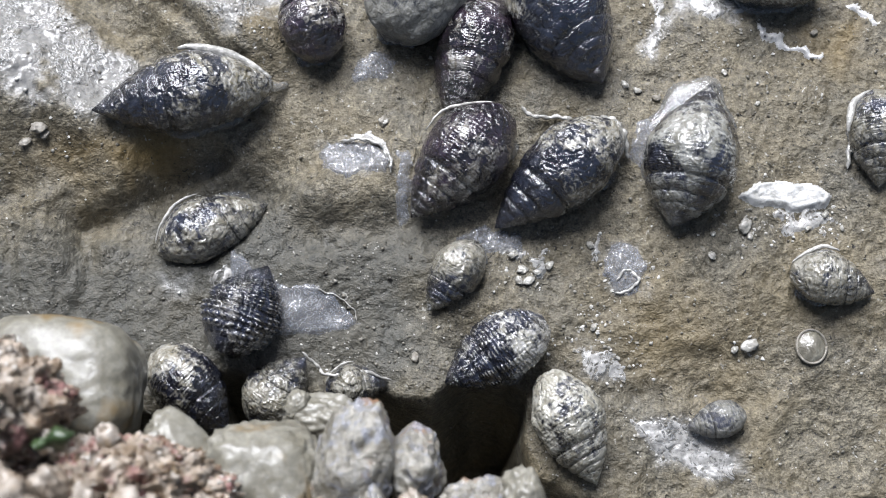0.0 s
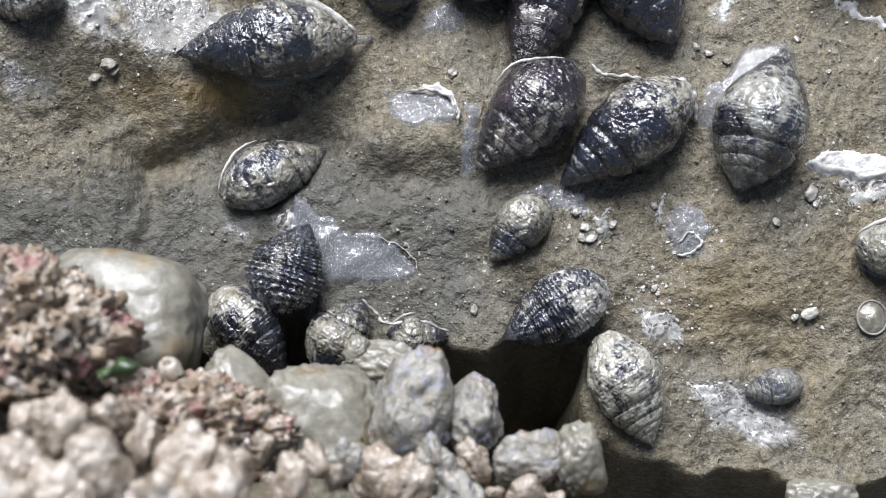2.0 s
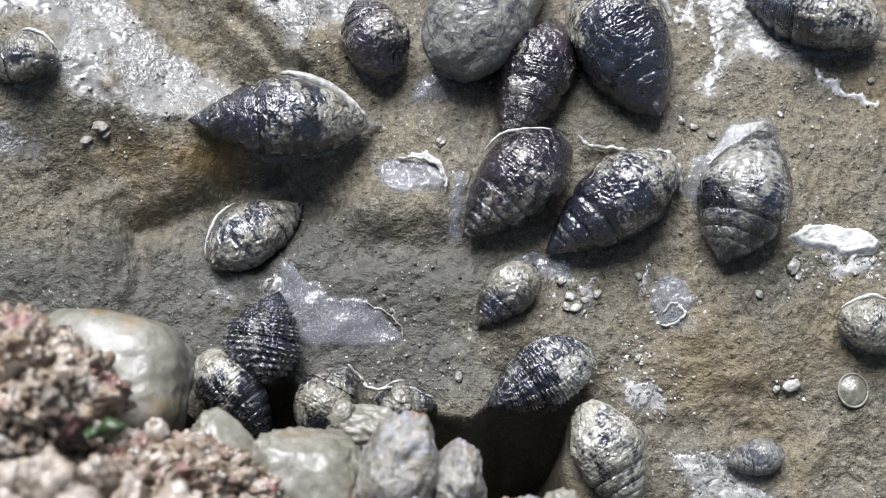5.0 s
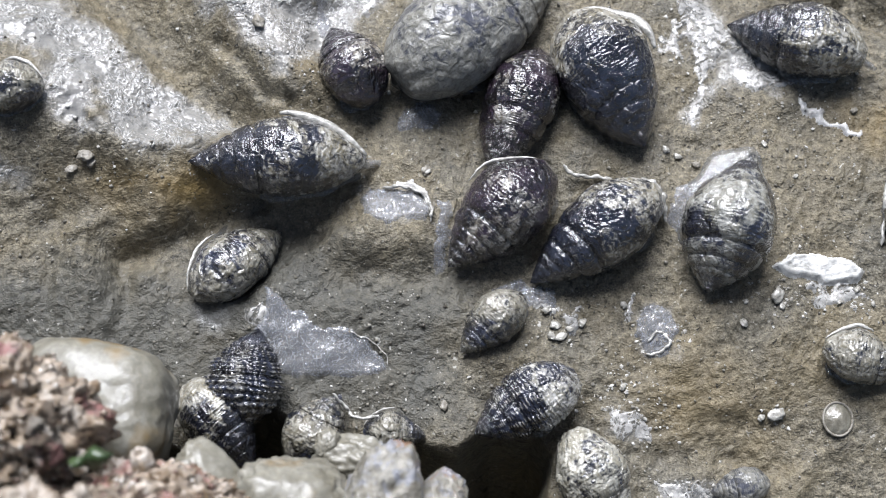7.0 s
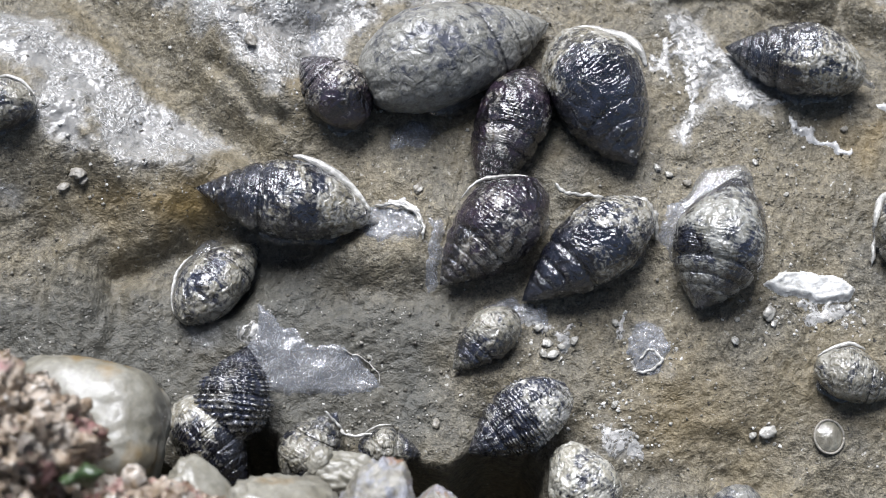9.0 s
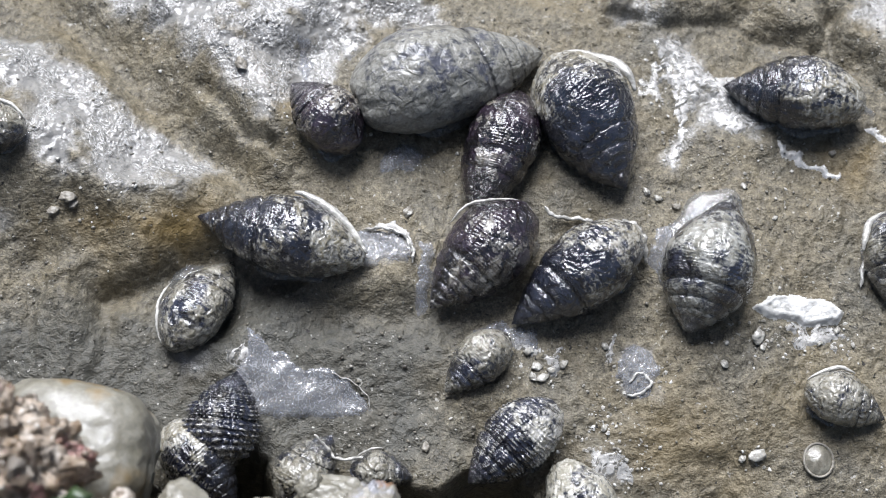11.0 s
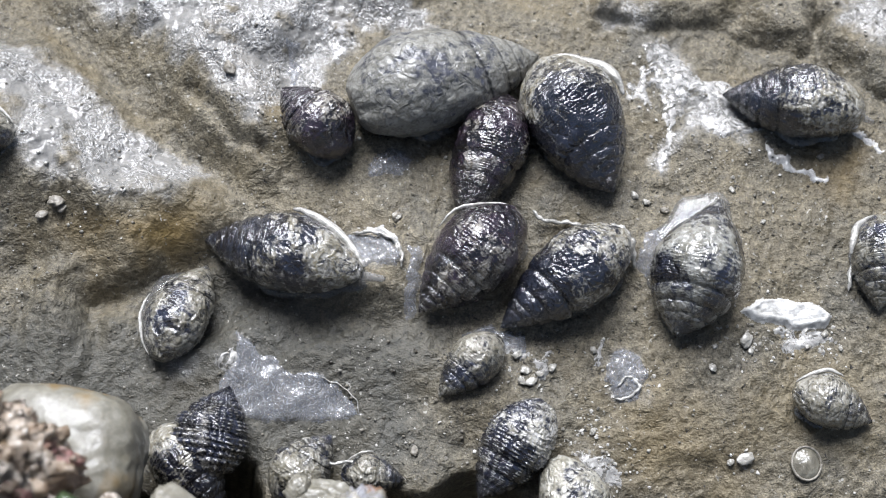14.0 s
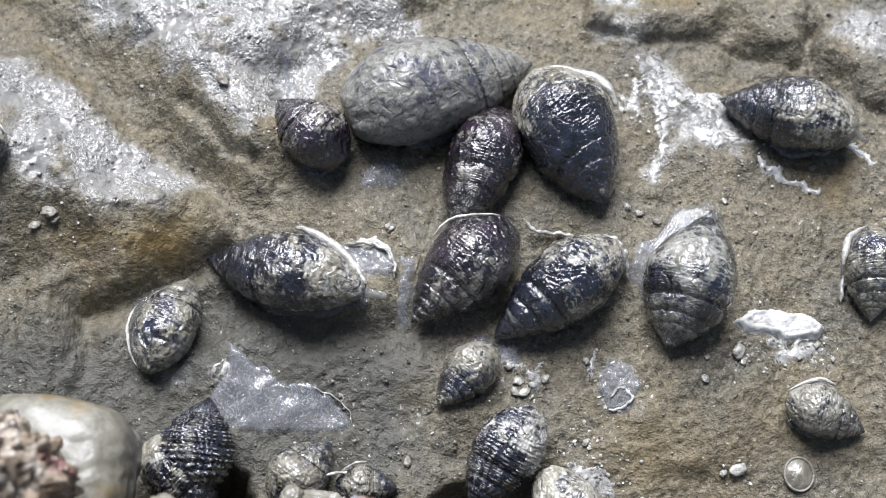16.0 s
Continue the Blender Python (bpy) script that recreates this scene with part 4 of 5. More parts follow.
def encrusted_boulder():
    """A boulder overgrown with grit, barnacles and a scrap of weed."""
    x, y, z = -6.02, -4.48, 1.85
    thing = empty("encrusted_boulder", pose(x * CM, y * CM, z * CM), "brown boulder crusted with shell grit, barnacles and red algae", "boulder")
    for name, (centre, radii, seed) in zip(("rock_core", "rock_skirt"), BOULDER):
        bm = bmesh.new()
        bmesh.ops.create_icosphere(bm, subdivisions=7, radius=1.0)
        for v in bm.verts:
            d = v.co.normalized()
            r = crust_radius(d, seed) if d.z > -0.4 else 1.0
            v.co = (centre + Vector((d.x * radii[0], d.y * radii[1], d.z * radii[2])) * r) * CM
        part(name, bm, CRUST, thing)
    rng = random.Random(5)
    grits = []
    for k in range(7):
        bm = bmesh.new()
        bmesh.ops.create_icosphere(bm, subdivisions=2 if k < 5 else 1, radius=1.0)
        for v in bm.verts:
            v.co *= 1 + 0.9 * noise.noise(v.co * 1.7 + Vector((k * 5.1, 0, 0)))
            v.co.z *= 0.7
        me = bpy.data.meshes.new("grit")
        bm.to_mesh(me)
        bm.free()
        me.polygons.foreach_set("use_smooth", [True] * len(me.polygons))
        grits.append(me)
    tints = (CHIP, CRUST, CRUST, OYSTER, REDALGA, OCHREGRIT, CRUST)
    for me, mat in zip(grits, tints):
        me.materials.append(mat)
    loose, loose_faces = [], []
    for k in range(1500):
        centre, radii, seed = BOULDER[0] if k % 5 < 3 else BOULDER[1]
        while True:
            d = Vector((rng.gauss(0, 1), rng.gauss(0, 1), rng.gauss(0, 1))).normalized()
            if d.z > -0.15:
                break
        r = crust_radius(d, seed) - 0.012
        p = centre + Vector((d.x * radii[0], d.y * radii[1], d.z * radii[2])) * r
        if k >= 160:
            at, size = len(loose), rng.choice((0.015, 0.02, 0.03, 0.04, 0.05)) * CM
            spin = Euler([rng.uniform(0, 6.28) for _ in range(3)]).to_matrix()
            loose += [p * CM + spin @ (Vector(q) * size * rng.uniform(0.6, 1.5)) for q in ((1, 0, 0), (-1, 0, 0), (0, 1, 0), (0, -1, 0), (0, 0, 1), (0, 0, -1))]
            loose_faces += [(at + a, at + b, at + c) for a, b, c in ((0, 2, 4), (2, 1, 4), (1, 3, 4), (3, 0, 4), (2, 0, 5), (1, 2, 5), (3, 1, 5), (0, 3, 5))]
            continue
        ob = new("grit", rng.choice(grits))
        ob.parent = thing
        size = rng.choice((0.04, 0.05, 0.06, 0.07, 0.09, 0.12)) * CM
        ob.matrix_basis = Matrix.LocRotScale(p * CM, Euler([rng.uniform(0, 6.28) for _ in range(3)]), Vector((size * rng.uniform(0.7, 1.5), size, size * rng.uniform(0.7, 1.3))))
    mesh_object("fine_grit", loose, loose_faces, CRUSTGRAINS, thing)["kind"] = "stuff"
    # barnacles: open ribbed cones
    for k, (bx, by, bz, size) in enumerate(((0.25, -0.55, 1.5, 0.17), (0.62, -0.35, 1.35, 0.14), (-0.35, 0.25, 1.55, 0.15), (1.1, -0.2, 1.0, 0.16), (0.05, -1.0, 1.25, 0.14), (1.5, -0.4, 0.6, 0.15), (-0.8, -0.6, 1.35, 0.16), (2.2, -0.3, 0.45, 0.15))):
        v, rows, around = [], 6, 24
        for r, (rad, zz) in enumerate(((1.0, -0.4), (0.85, 0.3), (0.62, 0.75), (0.5, 0.8), (0.42, 0.55), (0.3, 0.1))):
            for j in range(around):
                a = 2 * math.pi * j / around
                q = rad * (1 + 0.12 * math.cos(6 * a + k))
                v.append((q * math.cos(a) * size * CM, q * math.sin(a) * size * CM, zz * size * CM))
        ob = mesh_object("barnacle", v, grid_faces(rows, around, True) + [[(rows - 1) * around + j for j in range(around)]], CHIP, thing, "pale open barnacle")
        ob.matrix_basis = pose(bx * CM, by * CM, bz * CM, rng.uniform(-35, 35), rng.uniform(-35, 35))
    # a curled scrap of weed
    v = []
    for r in range(9):
        for c in range(7):
            u, w = r / 8 - 0.5, c / 6 - 0.5
            wide = 1 - 3.2 * u * u
            v.append((u * 0.5 * CM, w * 0.22 * wide * (1 + 0.4 * math.sin(9 * u)) * CM, (0.06 * math.cos(5 * w) + 0.09 * math.sin(6 * u + 3 * w)) * CM))
    leaf = mesh_object("weed_scrap", v, grid_faces(9, 7), WEED, thing, "dark green wet weed scrap")
    leaf.modifiers.new("thickness", "SOLIDIFY").thickness = 0.00012
    lx, ly, lz = -4.28, -5.02, 2.98
    leaf.matrix_basis = pose((lx - x) * CM, (ly - y) * CM, (lz - z) * CM, 20, 10, 20)


encrusted_boulder()


def cup_shell(label, place, size, seed, turn, tilt):
    """A thick oyster valve wedged on its hinge: a fluted, layered shell with a chipped rim."""
    x, y, z = place
    rng = random.Random(seed + 300)
    flutes, phase, shift = rng.randint(4, 7), rng.uniform(0, 6.28), Vector((seed * 2.3, seed * 1.1, seed * 0.9))
    wide, tall, deep = rng.uniform(0.7, 1.0), rng.uniform(0.95, 1.35), rng.uniform(0.45, 0.7)
    bm = bmesh.new()
    bmesh.ops.create_icosphere(bm, subdivisions=5, radius=1.0)
    for v in bm.verts:
        n = v.co.normalized()
        fan = math.atan2(n.x, n.y + 1.15)
        rim = 0.5 + 0.5 * n.y
        k = 1 + 0.28 * noise.noise(n * 1.3 + shift) + 0.09 * noise.noise(n * 4 + shift) + 0.04 * noise.noise(n * 11 + shift)
        k += 0.10 * rim * math.cos(flutes * 2.2 * fan + phase) + 0.035 * ((rim * 5 + 0.6 * noise.noise(n * 2 + shift)) % 1.0)
        v.co = Vector((n.x * wide, n.y * tall, n.z * deep)) * k * size * CM
    ob = part("oyster_shell", bm, BLUEPALE if seed % 20 in (17, 19, 2) and seed > 16 else OYSTER, None)
    ob.matrix_world = pose(x * CM, y * CM, (z - 0.15 * size) * CM, tilt, 0, turn)
    return tagged(ob, label, "shell", "oyster shells in the fore")


FORE_SHELLS = [
    ((-4.79, -5.80, 3.20), 0.42, 1), ((-4.31, -5.59, 3.00), 0.30, 2), ((-5.16, -6.36, 3.80), 0.40, 3), ((-3.41, -6.18, 3.30), 0.36, 4), ((-4.23, -6.42, 3.80), 0.40, 5),
    ((-2.92, -6.24, 3.10), 0.30, 6), ((-4.66, -6.77, 3.90), 0.45, 7), ((-3.56, -6.73, 3.60), 0.42, 8), ((-2.26, -6.25, 2.70), 0.26, 9), ((-5.16, -6.90, 4.00), 0.45, 10),
    ((-3.92, -5.88, 3.00), 0.28, 11), ((-5.25, -5.71, 3.20), 0.26, 12), ((-3.25, -5.46, 1.90), 0.20, 13), ((-2.77, -5.63, 1.80), 0.22, 14), ((-2.01, -5.98, 2.70), 0.2, 15), ((-2.99, -6.67, 3.30), 0.36, 16),
    ((-1.75, -5.70, 1.50), 0.30, 17), ((-1.30, -5.85, 1.50), 0.34, 18), ((-0.62, -5.66, 1.10), 0.34, 19), ((-0.15, -5.55, 0.90), 0.28, 20), ((-1.00, -6.10, 1.70), 0.34, 21), ((-0.30, -6.10, 1.40), 0.34, 22), ((0.50, -6.00, 1.00), 0.30, 23),
]
for place, size, seed in FORE_SHELLS:
    rng = random.Random(seed)
    cup_shell("thick cream oyster shell among crusted grit", place, size * 1.0, seed, rng.uniform(-40, 40), rng.uniform(0, 60))
    x, y, z = place
    cup_shell("chipped cream oyster valve wedged between others", (x + rng.uniform(-0.45, 0.45), y - rng.uniform(0.1, 0.4), z - 0.2), size * rng.uniform(0.55, 0.9), seed + 40, rng.uniform(-70, 70), rng.uniform(0, 80))


# ---- slime, mucus strands, shell crumbs on the rock ----
def film(name, label, corners, thick, mat, category="slime", seed=1, wrinkle=0.3, ragged=0.12):
    """A thin wet film that clings to the rock, with a rounded rim."""
    xs = [c[0] for c in corners]
    ys = [c[1] for c in corners]
    gap = 0.022
    gx, gy = np.meshgrid(np.arange(min(xs) - 0.1, max(xs) + 0.1, gap), np.arange(min(ys) - 0.1, max(ys) + 0.1, gap))
    x, y = gx.ravel(), gy.ravel()
    d = inside(x + ragged * fractal(x * 5, y * 5, seed), y + ragged * fractal(x * 5, y * 5, seed + 5), corners)
    under = relief(x * CM, y * CM)
    level = sum(relief((x + a) * CM, (y + b) * CM) for a, b in ((-0.07, 0), (0.07, 0), (0, -0.07), (0, 0.07), (0.05, 0.05), (-0.05, -0.05))) / 6
    keep = step(d, 0.0, 0.1)
    z = under * (1 - keep) + (level + 0.012 * CM) * keep + (thick * np.sqrt(np.clip(d / 0.14, 0, 1)) * (0.45 + 0.35 * np.exp(-((d - 0.05) / 0.035) ** 2) + wrinkle * 0.8 * fractal(x * 11, y * 11, seed + 9)) - 0.006 * (d < 0.02)) * CM
    faces = np.array(grid_faces(gx.shape[0], gx.shape[1]))
    faces = faces[(d[faces] > 0).any(1)]
    used, back = np.unique(faces, return_inverse=True)
    ob = mesh_object(name, np.stack([x[used] * CM, y[used] * CM, z[used]], 1), back.reshape(-1, 4).tolist(), mat)
    return tagged(ob, label, category)


film("slime_patch", "clear grey slime spread on the rock", [(-2.77, -1.2), (-2.55, -1.45), (-2.3, -1.62), (-1.89, -1.85), (-1.49, -1.9), (-1.08, -2.1), (-0.92, -2.35), (-1.31, -2.5), (-1.87, -2.55), (-2.43, -2.55), (-2.84, -2.4), (-2.95, -2.1), (-2.75, -1.7)], 0.045, SLIME, "slime", 1, 0.1)
film("slime_patch", "wrinkled clear slime blob with white threads", [(-1.46, 0.10), (-1.12, 0.20), (-0.63, 0.10), (-0.38, -0.19), (-0.42, -0.38), (-1.13, -0.41), (-1.38, -0.19)], 0.06, SLIME, "slime", 3, 0.9)
film("slime_strip", "glassy strip of slime beside a dark snail", [(-0.28, -0.03), (-0.13, -0.03), (-0.10, -0.54), (-0.17, -0.95), (-0.37, -0.98), (-0.31, -0.57)], 0.08, SLIME, "slime", 5)
film("slime_skirt", "translucent skirt of slime beside a pear-shaped snail", [(3.01, -0.25), (3.17, 0.28), (3.65, 0.55), (4.00, 0.73), (4.03, 0.50), (3.60, 0.05), (3.25, -0.41)], 0.025, SLIME, "slime", 7)
film("slime_patch", "thin slime drop at the rock's edge", [(0.45, -1.24), (0.94, -1.11), (1.38, -1.30), (1.41, -1.48), (0.92, -1.51), (0.52, -1.40)], 0.05, SLIME, "slime", 9, 0.9)
film("foam_streak", "white streak of dried foam on the rock", [(3.20, 3.39), (3.63, 3.50), (3.88, 3.10), (4.18, 2.86), (4.69, 2.75), (4.92, 2.31), (4.39, 2.38), (4.02, 2.53), (3.70, 2.05), (3.54, 1.30), (3.41, 1.27), (3.56, 2.03), (3.47, 2.64)], 0.04, FOAM, "foam", 11, 0.9)
film("slime_patch", "tangled clear slime with loops on the rock", [(2.70, -1.43), (3.03, -1.40), (3.16, -1.77), (3.06, -2.16), (2.71, -2.18), (2.60, -1.88)], 0.05, SLIME, "slime", 13, 1.2)
film("slime_patch", "small clear slime scrap below the grey snail", [(-0.90, 1.07), (-0.78, 1.43), (-0.57, 1.53), (-0.23, 1.35), (-0.40, 1.03)], 0.05, SLIME, "slime", 15, 1.2)
film("slime_strip", "glassy upright streak of slime above a black snail", [(-2.18, 3.13), (-2.03, 3.20), (-1.98, 2.94), (-2.03, 2.53), (-2.13, 2.56)], 0.05, SLIME, "slime", 21)
film("foam_line", "thin broken line of white foam", [(4.95, 1.67), (5.09, 1.69), (5.30, 1.54), (5.60, 1.43), (5.93, 1.31), (5.87, 1.20), (5.55, 1.30), (5.23, 1.43), (4.99, 1.57)], 0.05, FOAMLINE, "foam", 23, 0.6, 0.2)
film("foam_line", "thin line of foam beside the ledge", [(6.40, 2.00), (6.70, 1.90), (6.90, 1.68), (6.83, 1.62), (6.65, 1.80), (6.39, 1.90)], 0.04, FOAMLINE, "foam", 25, 0.6, 0.1)
film("foam_line", "thin foam line round a small slime scrap", [(-0.94, 0.27), (-0.65, 0.26), (-0.42, 0.06), (-0.37, -0.22), (-0.44, -0.21), (-0.51, -0.01), (-0.71, 0.15), (-0.92, 0.18)], 0.05, FOAMLINE, "foam", 27, 0.6, 0.08)
for seed, corners in enumerate((
        [(2.06, -2.89), (2.47, -2.86), (2.87, -3.00), (2.92, -3.21), (2.37, -3.27)],
        [(4.01, 2.31), (4.39, 2.31), (4.99, 2.05), (4.71, 1.82), (4.19, 1.91)],
        [(3.11, 3.08), (3.40, 2.92), (3.29, 2.38), (3.08, 2.52)],
        [(2.35, -1.42), (2.58, -1.34), (2.54, -1.58), (2.36, -1.62)],
        [(1.07, -1.44), (1.43, -1.35), (1.47, -1.57), (1.15, -1.59)],
        [(-1.68, 3.28), (-1.26, 3.47), (-1.11, 3.14), (-1.48, 2.89)],
        [(1.54, -1.45), (1.77, -1.54), (1.83, -1.85), (1.58, -1.79)],
        [(5.00, -1.05), (5.74, -1.01), (6.09, -1.25), (5.64, -1.34), (5.07, -1.22)])):
    film("foam_patch", "broken patch of white foam scum", corners, 0.035, FOAM, "foam", 31 + seed, 1.0, 0.25)
film("foam_patch", "white crusty foam beside clear slime", [(-3.0, -1.56), (-2.75, -1.51), (-2.63, -1.71), (-2.7, -1.88), (-2.86, -1.91), (-3.0, -1.76)], 0.05, FOAM, "foam", 51, 0.9, 0.15)
film("white_crust", "white crusty scum with a wet pale rim", [(2.82, -3.82), (3.22, -3.81), (3.66, -3.95), (3.85, -4.17), (4.30, -4.34), (4.29, -4.67), (3.82, -4.68), (3.43, -4.43), (3.12, -4.20)], 0.03, FOAM, "scum", 17, 1.2)
film("shell_fragment", "white broken shell lying in the mud", [(4.56, -0.89), (4.82, -0.67), (5.25, -0.59), (5.68, -0.69), (5.95, -0.88), (5.79, -1.02), (5.34, -1.05), (4.84, -0.98)], 0.18, CHALK, "shell", 19, 0.12, 0.05)


def strand(label, points, thick, mat, category="slime strand"):
    """A wet thread that lies on the rock: points in cm with a lift."""
    path = []
    ends = [points[0]] + list(points) + [points[-1]]
    for p0, p1, p2, p3 in zip(ends, ends[1:], ends[2:], ends[3:]):
        for k in range(8):
            q = k / 8
            px, py, lift = (0.5 * (2 * b + (c - a) * q + (2 * a - 5 * b + 4 * c - d) * q * q + (3 * b - a - 3 * c + d) * q ** 3) for a, b, c, d in zip(p0, p1, p2, p3))
            px, py = px + 0.008 * math.sin(0.9 * len(path)), py + 0.008 * math.sin(1.3 * len(path))
            path.append((px * CM, py * CM, high(px * CM, py * CM) + lift * CM))
    radii = [thick * CM * (0.55 + 0.45 * math.sin(0.9 * k) ** 2) * min(1, (k + 1) / 4, (len(path) - k) / 4) for k in range(len(path))]
    v, f = tube(path, radii, 8)
    return tagged(mesh_object("slime_strand", v, f, mat), label, category)


STRANDS = [
    ("white mucus thread round a slime blob", [(-0.71, 0.07, 0.05), (-0.48, -0.01, 0.05), (-0.38, -0.25, 0.05), (-0.40, -0.43, 0.05)], 0.035),
    ("pale mucus thread between two snails", [(1.51, 0.47, 0.2), (1.70, 0.36, 0.1), (2.02, 0.36, 0.08), (2.35, 0.31, 0.08)], 0.04),
    ("white rim of mucus round a snail's mouth", [(2.47, 0.11, 0.5), (2.76, 0.15, 0.4), (2.94, -0.02, 0.25), (3.00, -0.33, 0.1)], 0.07),
    ("white mucus thread along a snail's foot", [(-1.10, 0.14, 0.05), (-0.79, 0.11, 0.1), (-0.50, -0.02, 0.05), (-0.40, -0.28, 0.03)], 0.035),
    ("mucus thread over two small snails", [(-1.71, -2.90, 0.5), (-1.52, -3.04, 0.4), (-1.35, -3.19, 0.35), (-0.88, -3.15, 0.35), (-0.44, -3.25, 0.1)], 0.03),
    ("looped mucus thread on the rock", [(2.75, -1.97, 0.03), (2.92, -1.83, 0.03), (3.07, -1.98, 0.03), (2.92, -2.10, 0.03), (2.71, -2.12, 0.03)], 0.03),
    ("thin bright rim at the slime's edge", [(-1.5, -1.93, 0.03), (-1.2, -2.03, 0.03), (-0.98, -2.22, 0.03), (-0.96, -2.38, 0.03)], 0.012),
    ("pale thread at the snail's tip", [(6.16, -0.53, .05), (6.26, -0.10, 0.05), (6.40, 0.24, 0.1)], 0.05),
]
for label, points, thick in STRANDS:
    strand(label, points, thick, LIP)


def limpet(x, y, size):
    v, rows, around = [], 9, 32
    for r in range(rows):
        k = r / (rows - 1)
        for j in range(around):
            a = 2 * math.pi * j / around
            q = (1 - k) * (1 + 0.02 * math.cos(11 * a)) + 0.02
            v.append((q * math.cos(a) * size * CM, q * 1.15 * math.sin(a) * size * CM, (0.42 * (1 - (1 - k) ** 1.8) - 0.06) * size * CM))
    m = pose(x * CM, y * CM, high(x * CM, y * CM) + 0.05 * CM, 10, 0, 0)
    thing = empty("limpet", m, "tiny translucent limpet on the mudstone", "limpet")
    mesh_object("shell", v, grid_faces(rows, around, True) + [[(rows - 1) * around + j for j in range(around)]], LIMPET, thing)
    rim, f = tube([(1.0 * size * CM * math.cos(a), 1.15 * size * CM * math.sin(a), 0.02 * size * CM) for a in np.linspace(0, 2 * math.pi, 40)], [0.09 * size * CM] * 40, 6)
    mesh_object("rim", rim, f, GRITMUD, thing, "paler rim")


limpet(5.48, -2.96, 0.21)


def crumbs(label, category, places, mat):
    for k, (x, y, size) in enumerate(places):
        bm = lumpy((size * 0.75, size * 0.55, size * 0.3), 50 + k, 0.45, 0.35, 3, 4)
        ob = part("shell_crumb", bm, mat, None)
        ob.matrix_world = pose(x * CM, y * CM, high(x * CM, y * CM) + size * 0.25 * CM, 0, 0, 40 * k)
        tagged(ob, label, category, "crumbs on the rock")


crumbs("small white crumb of shell on the rock", "shell crumb", [
    (1.43, -1.76, 0.11), (1.51, -1.92, 0.12), (1.82, -1.71, 0.10), (1.37, -1.92, 0.09), (1.63, -1.81, 0.08), (1.31, -1.54, 0.1),
    (4.64, -1.26, 0.15), (4.70, -1.42, 0.08), (4.13, -1.68, 0.09), (4.17, -1.38, 0.06), (4.61, -2.89, 0.16), (4.40, -2.93, 0.09),
    (3.05, 0.85, 0.09), (3.23, 0.77, 0.08), (5.56, -1.30, 0.07), (5.83, -1.10, 0.08), (6.04, -1.33, 0.06), (4.51, 0.98, 0.07),
    (-0.46, 0.40, 0.10), (4.95, 0.49, 0.06), (2.40, -2.58, 0.08), (2.42, -1.45, 0.08), (4.01, -4.08, 0.08)], CRUMB)
crumbs("small muddy lump on the ledge's rim", "mud lump", [
    (-5.37, 0.37, 0.16), (-5.58, 0.21, 0.12), (-5.29, 0.30, 0.12), (-2.99, 2.47, 0.15), (3.49, 0.64, 0.09), (5.86, 1.52, 0.08), (-0.47, 0.41, 0.1), (-0.14, -2.91, 0.1)], GRITMUD)


def grit_field():
    """Loose sand grains and tiny shell bits strewn over the rock."""
    rng = random.Random(11)
    verts, faces = [], []
    base = [Vector(p) for p in ((1, 0, 0), (-1, 0, 0), (0, 1, 0), (0, -1, 0), (0, 0, 1), (0, 0, -1))]
    tri = ((0, 2, 4), (2, 1, 4), (1, 3, 4), (3, 0, 4), (2, 0, 5), (1, 2, 5), (3, 1, 5), (0, 3, 5))
    places = []
    while len(places) < 1500:
        x, y = rng.uniform(-7.8, 7.8), rng.uniform(-5.0, 5.0)
        thick = value_noise(np.array([x * 0.8]), np.array([y * 0.8]), 91)[0] + value_noise(np.array([x * 2.4]), np.array([y * 2.4]), 95)[0]
        if rng.random() < 0.12 + 1.2 * max(thick, 0):
            places.append((x, y))
    zs = relief(np.array([p[0] for p in places]) * CM, np.array([p[1] for p in places]) * CM)
    for (x, y), z in zip(places, zs):
        size = 0.01 * 2.0 ** rng.uniform(0.0, 2.0) * CM
        turn = Euler([rng.uniform(0, 6.28) for _ in range(3)]).to_matrix()
        at = len(verts)
        for p in base:
            q = turn @ (p * size * rng.uniform(0.6, 1.4))
            verts.append((x * CM + q.x, y * CM + q.y, z + q.z * 0.7 + size * 0.2))
        faces += [(at + a, at + b, at + c) for a, b, c in tri]
    tagged(mesh_object("sand_grains", verts, faces, GRAINS), "pale sand grains and shell bits on wet mudstone", "sand", "", "stuff")


grit_field()


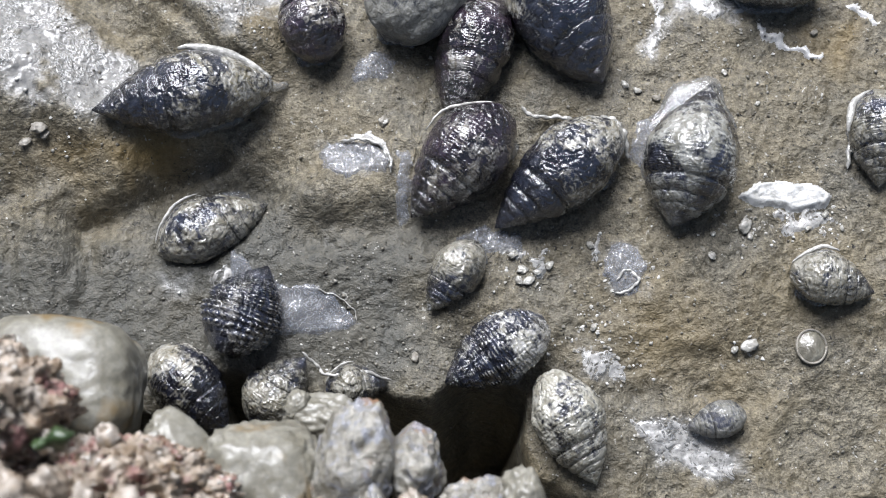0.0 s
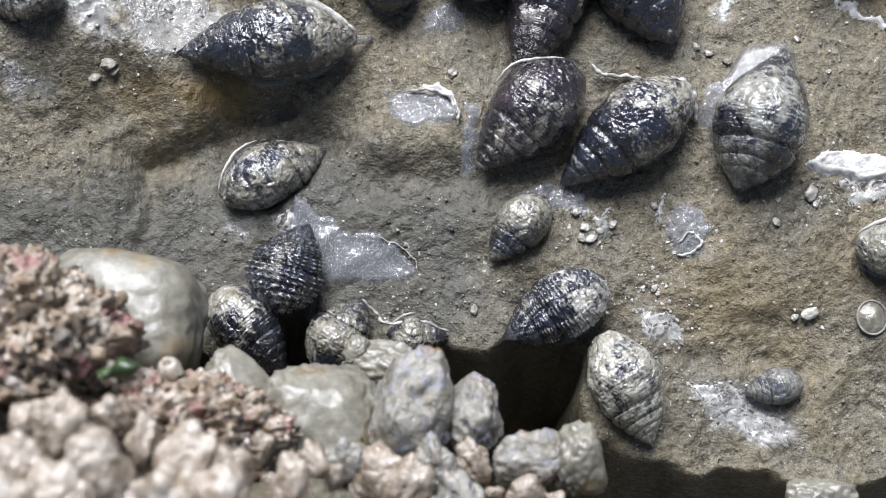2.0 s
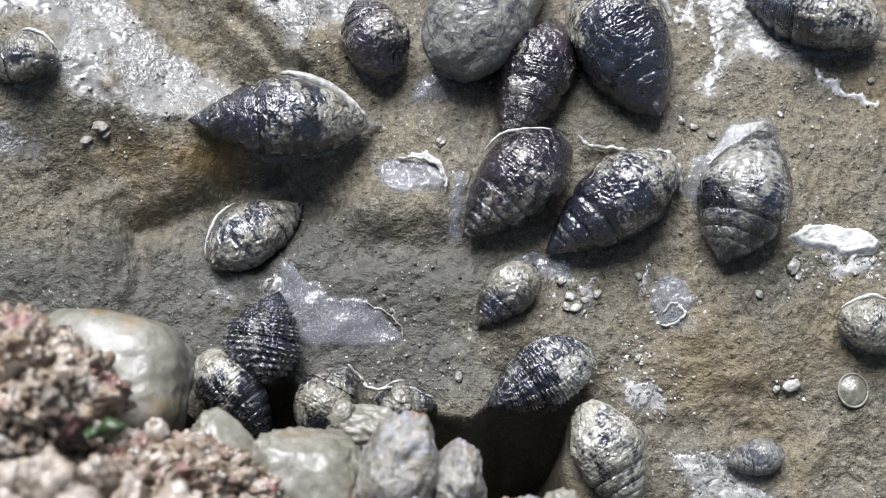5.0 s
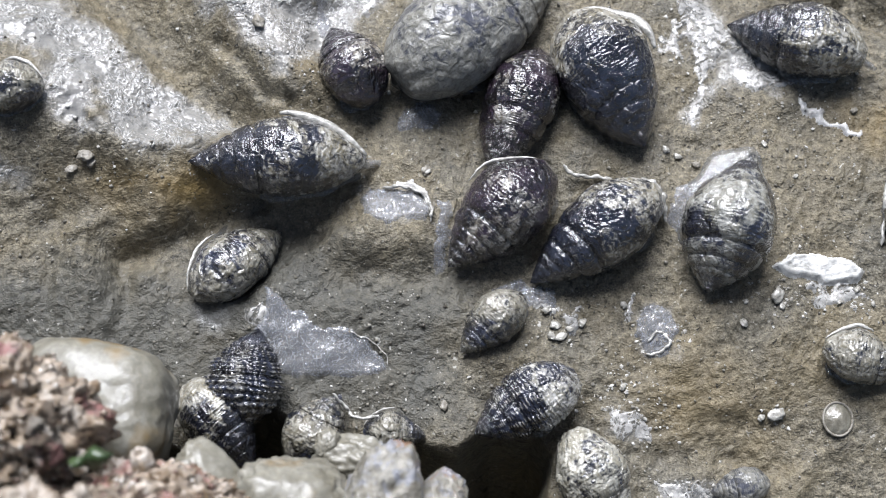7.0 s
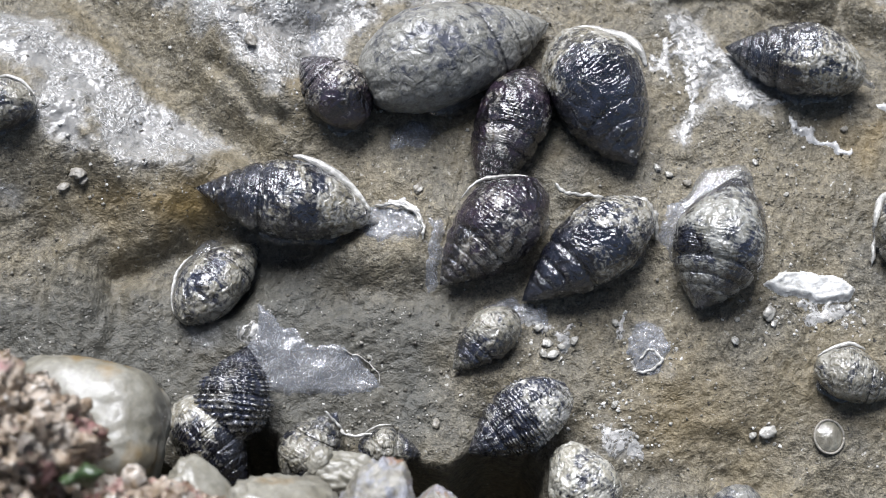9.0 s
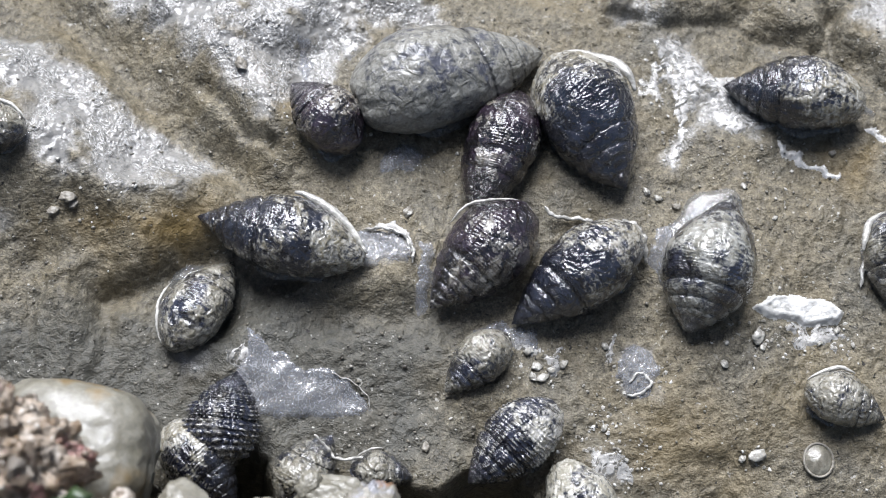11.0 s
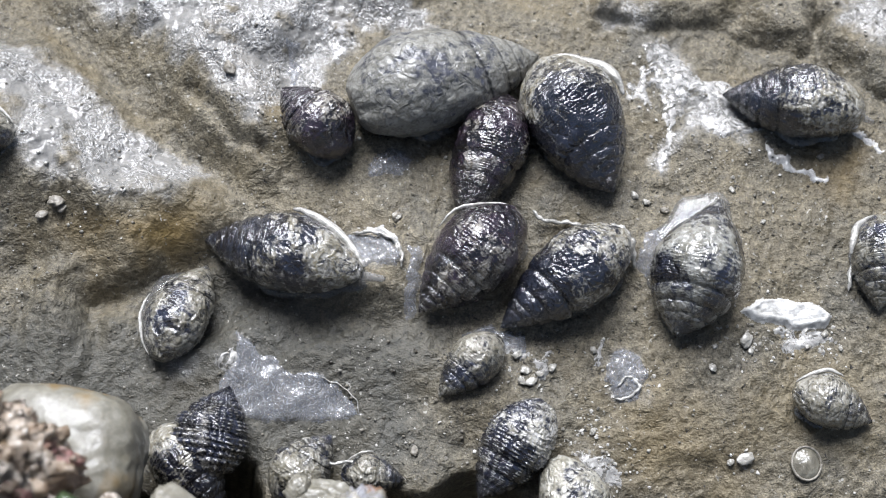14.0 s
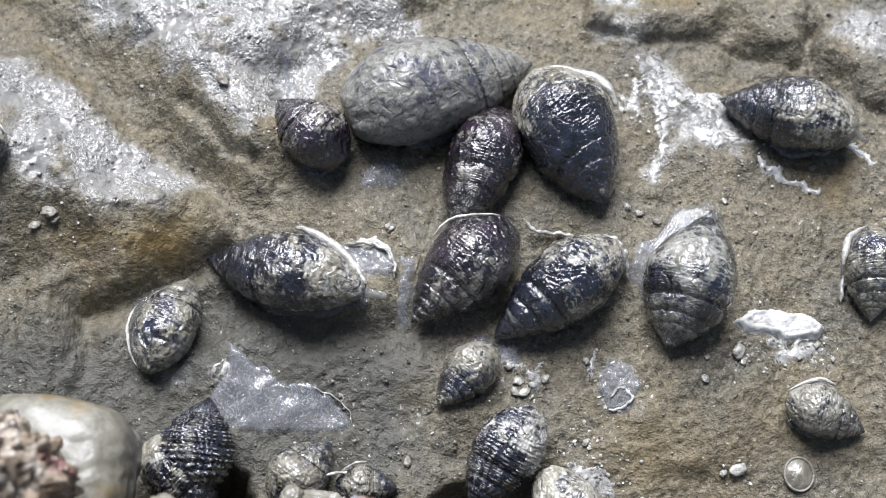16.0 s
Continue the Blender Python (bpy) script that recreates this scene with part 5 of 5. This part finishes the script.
def shell_bits():
    """Pale flakes and crumbs, too small and many to count, in drifts on the rock."""
    rng = random.Random(23)
    verts, faces = [], []
    drifts = ((2.35, -2.60, 0.55, 90), (2.65, -3.05, 0.45, 80), (1.55, -1.75, 0.35, 40), (4.8, -1.25, 0.40, 40), (2.95, -1.75, 0.45, 60), (5.75, -1.25, 0.40, 40), (3.75, 1.9, 0.7, 70), (3.1, 2.5, 0.5, 40), (-0.5, 1.2, 0.3, 25), (-4.7, 0.5, 0.7, 40), (-2.4, 1.9, 0.5, 70), (3.3, -4.1, 0.5, 60), (4.55, -2.9, 0.25, 16), (-1.2, -2.9, 0.6, 20), (5.2, 1.6, 0.8, 40), (0.6, -3.0, 0.5, 20))
    places = [(cx + rng.gauss(0, 0.55) * wide, cy + rng.gauss(0, 0.45) * wide) for cx, cy, wide, count in drifts for _ in range(count)]
    zs = relief(np.array([p[0] for p in places]) * CM, np.array([p[1] for p in places]) * CM)
    for (x, y), z in zip(places, zs):
        size = 0.010 * 2.0 ** rng.uniform(0.0, 1.9) * CM
        turn = Euler((rng.uniform(-0.5, 0.5), rng.uniform(-0.5, 0.5), rng.uniform(0, 6.28))).to_matrix()
        at = len(verts)
        ring = [Vector((math.cos(a) * rng.uniform(0.6, 1.4), math.sin(a) * rng.uniform(0.5, 1.1), 0)) for a in (0, 1.05, 2.1, 3.14, 4.2, 5.25)]
        for p in ring + [Vector((rng.uniform(-0.3, 0.3), rng.uniform(-0.3, 0.3), rng.uniform(0.35, 0.8))), Vector((0, 0, -0.4))]:
            q = turn @ (p * size)
            verts.append((x * CM + q.x, y * CM + q.y, z + q.z + size * 0.12))
        for k in range(6):
            faces += [(at + k, at + (k + 1) % 6, at + 6), (at + (k + 1) % 6, at + k, at + 7)]
    tagged(mesh_object("shell_bits", verts, faces, BITS, None, "", False), "pale shell flakes drifted on wet mudstone", "shell bits", "", "stuff")


shell_bits()


def motions():
    for body, poses in moving:
        if poses[0][0] > 0:
            poses = [(0.0, poses[0][1])] + poses
        if poses[-1][0] < 16:
            poses = poses + [(16.0, poses[-1][1])]
        walk(body, poses)


motions()
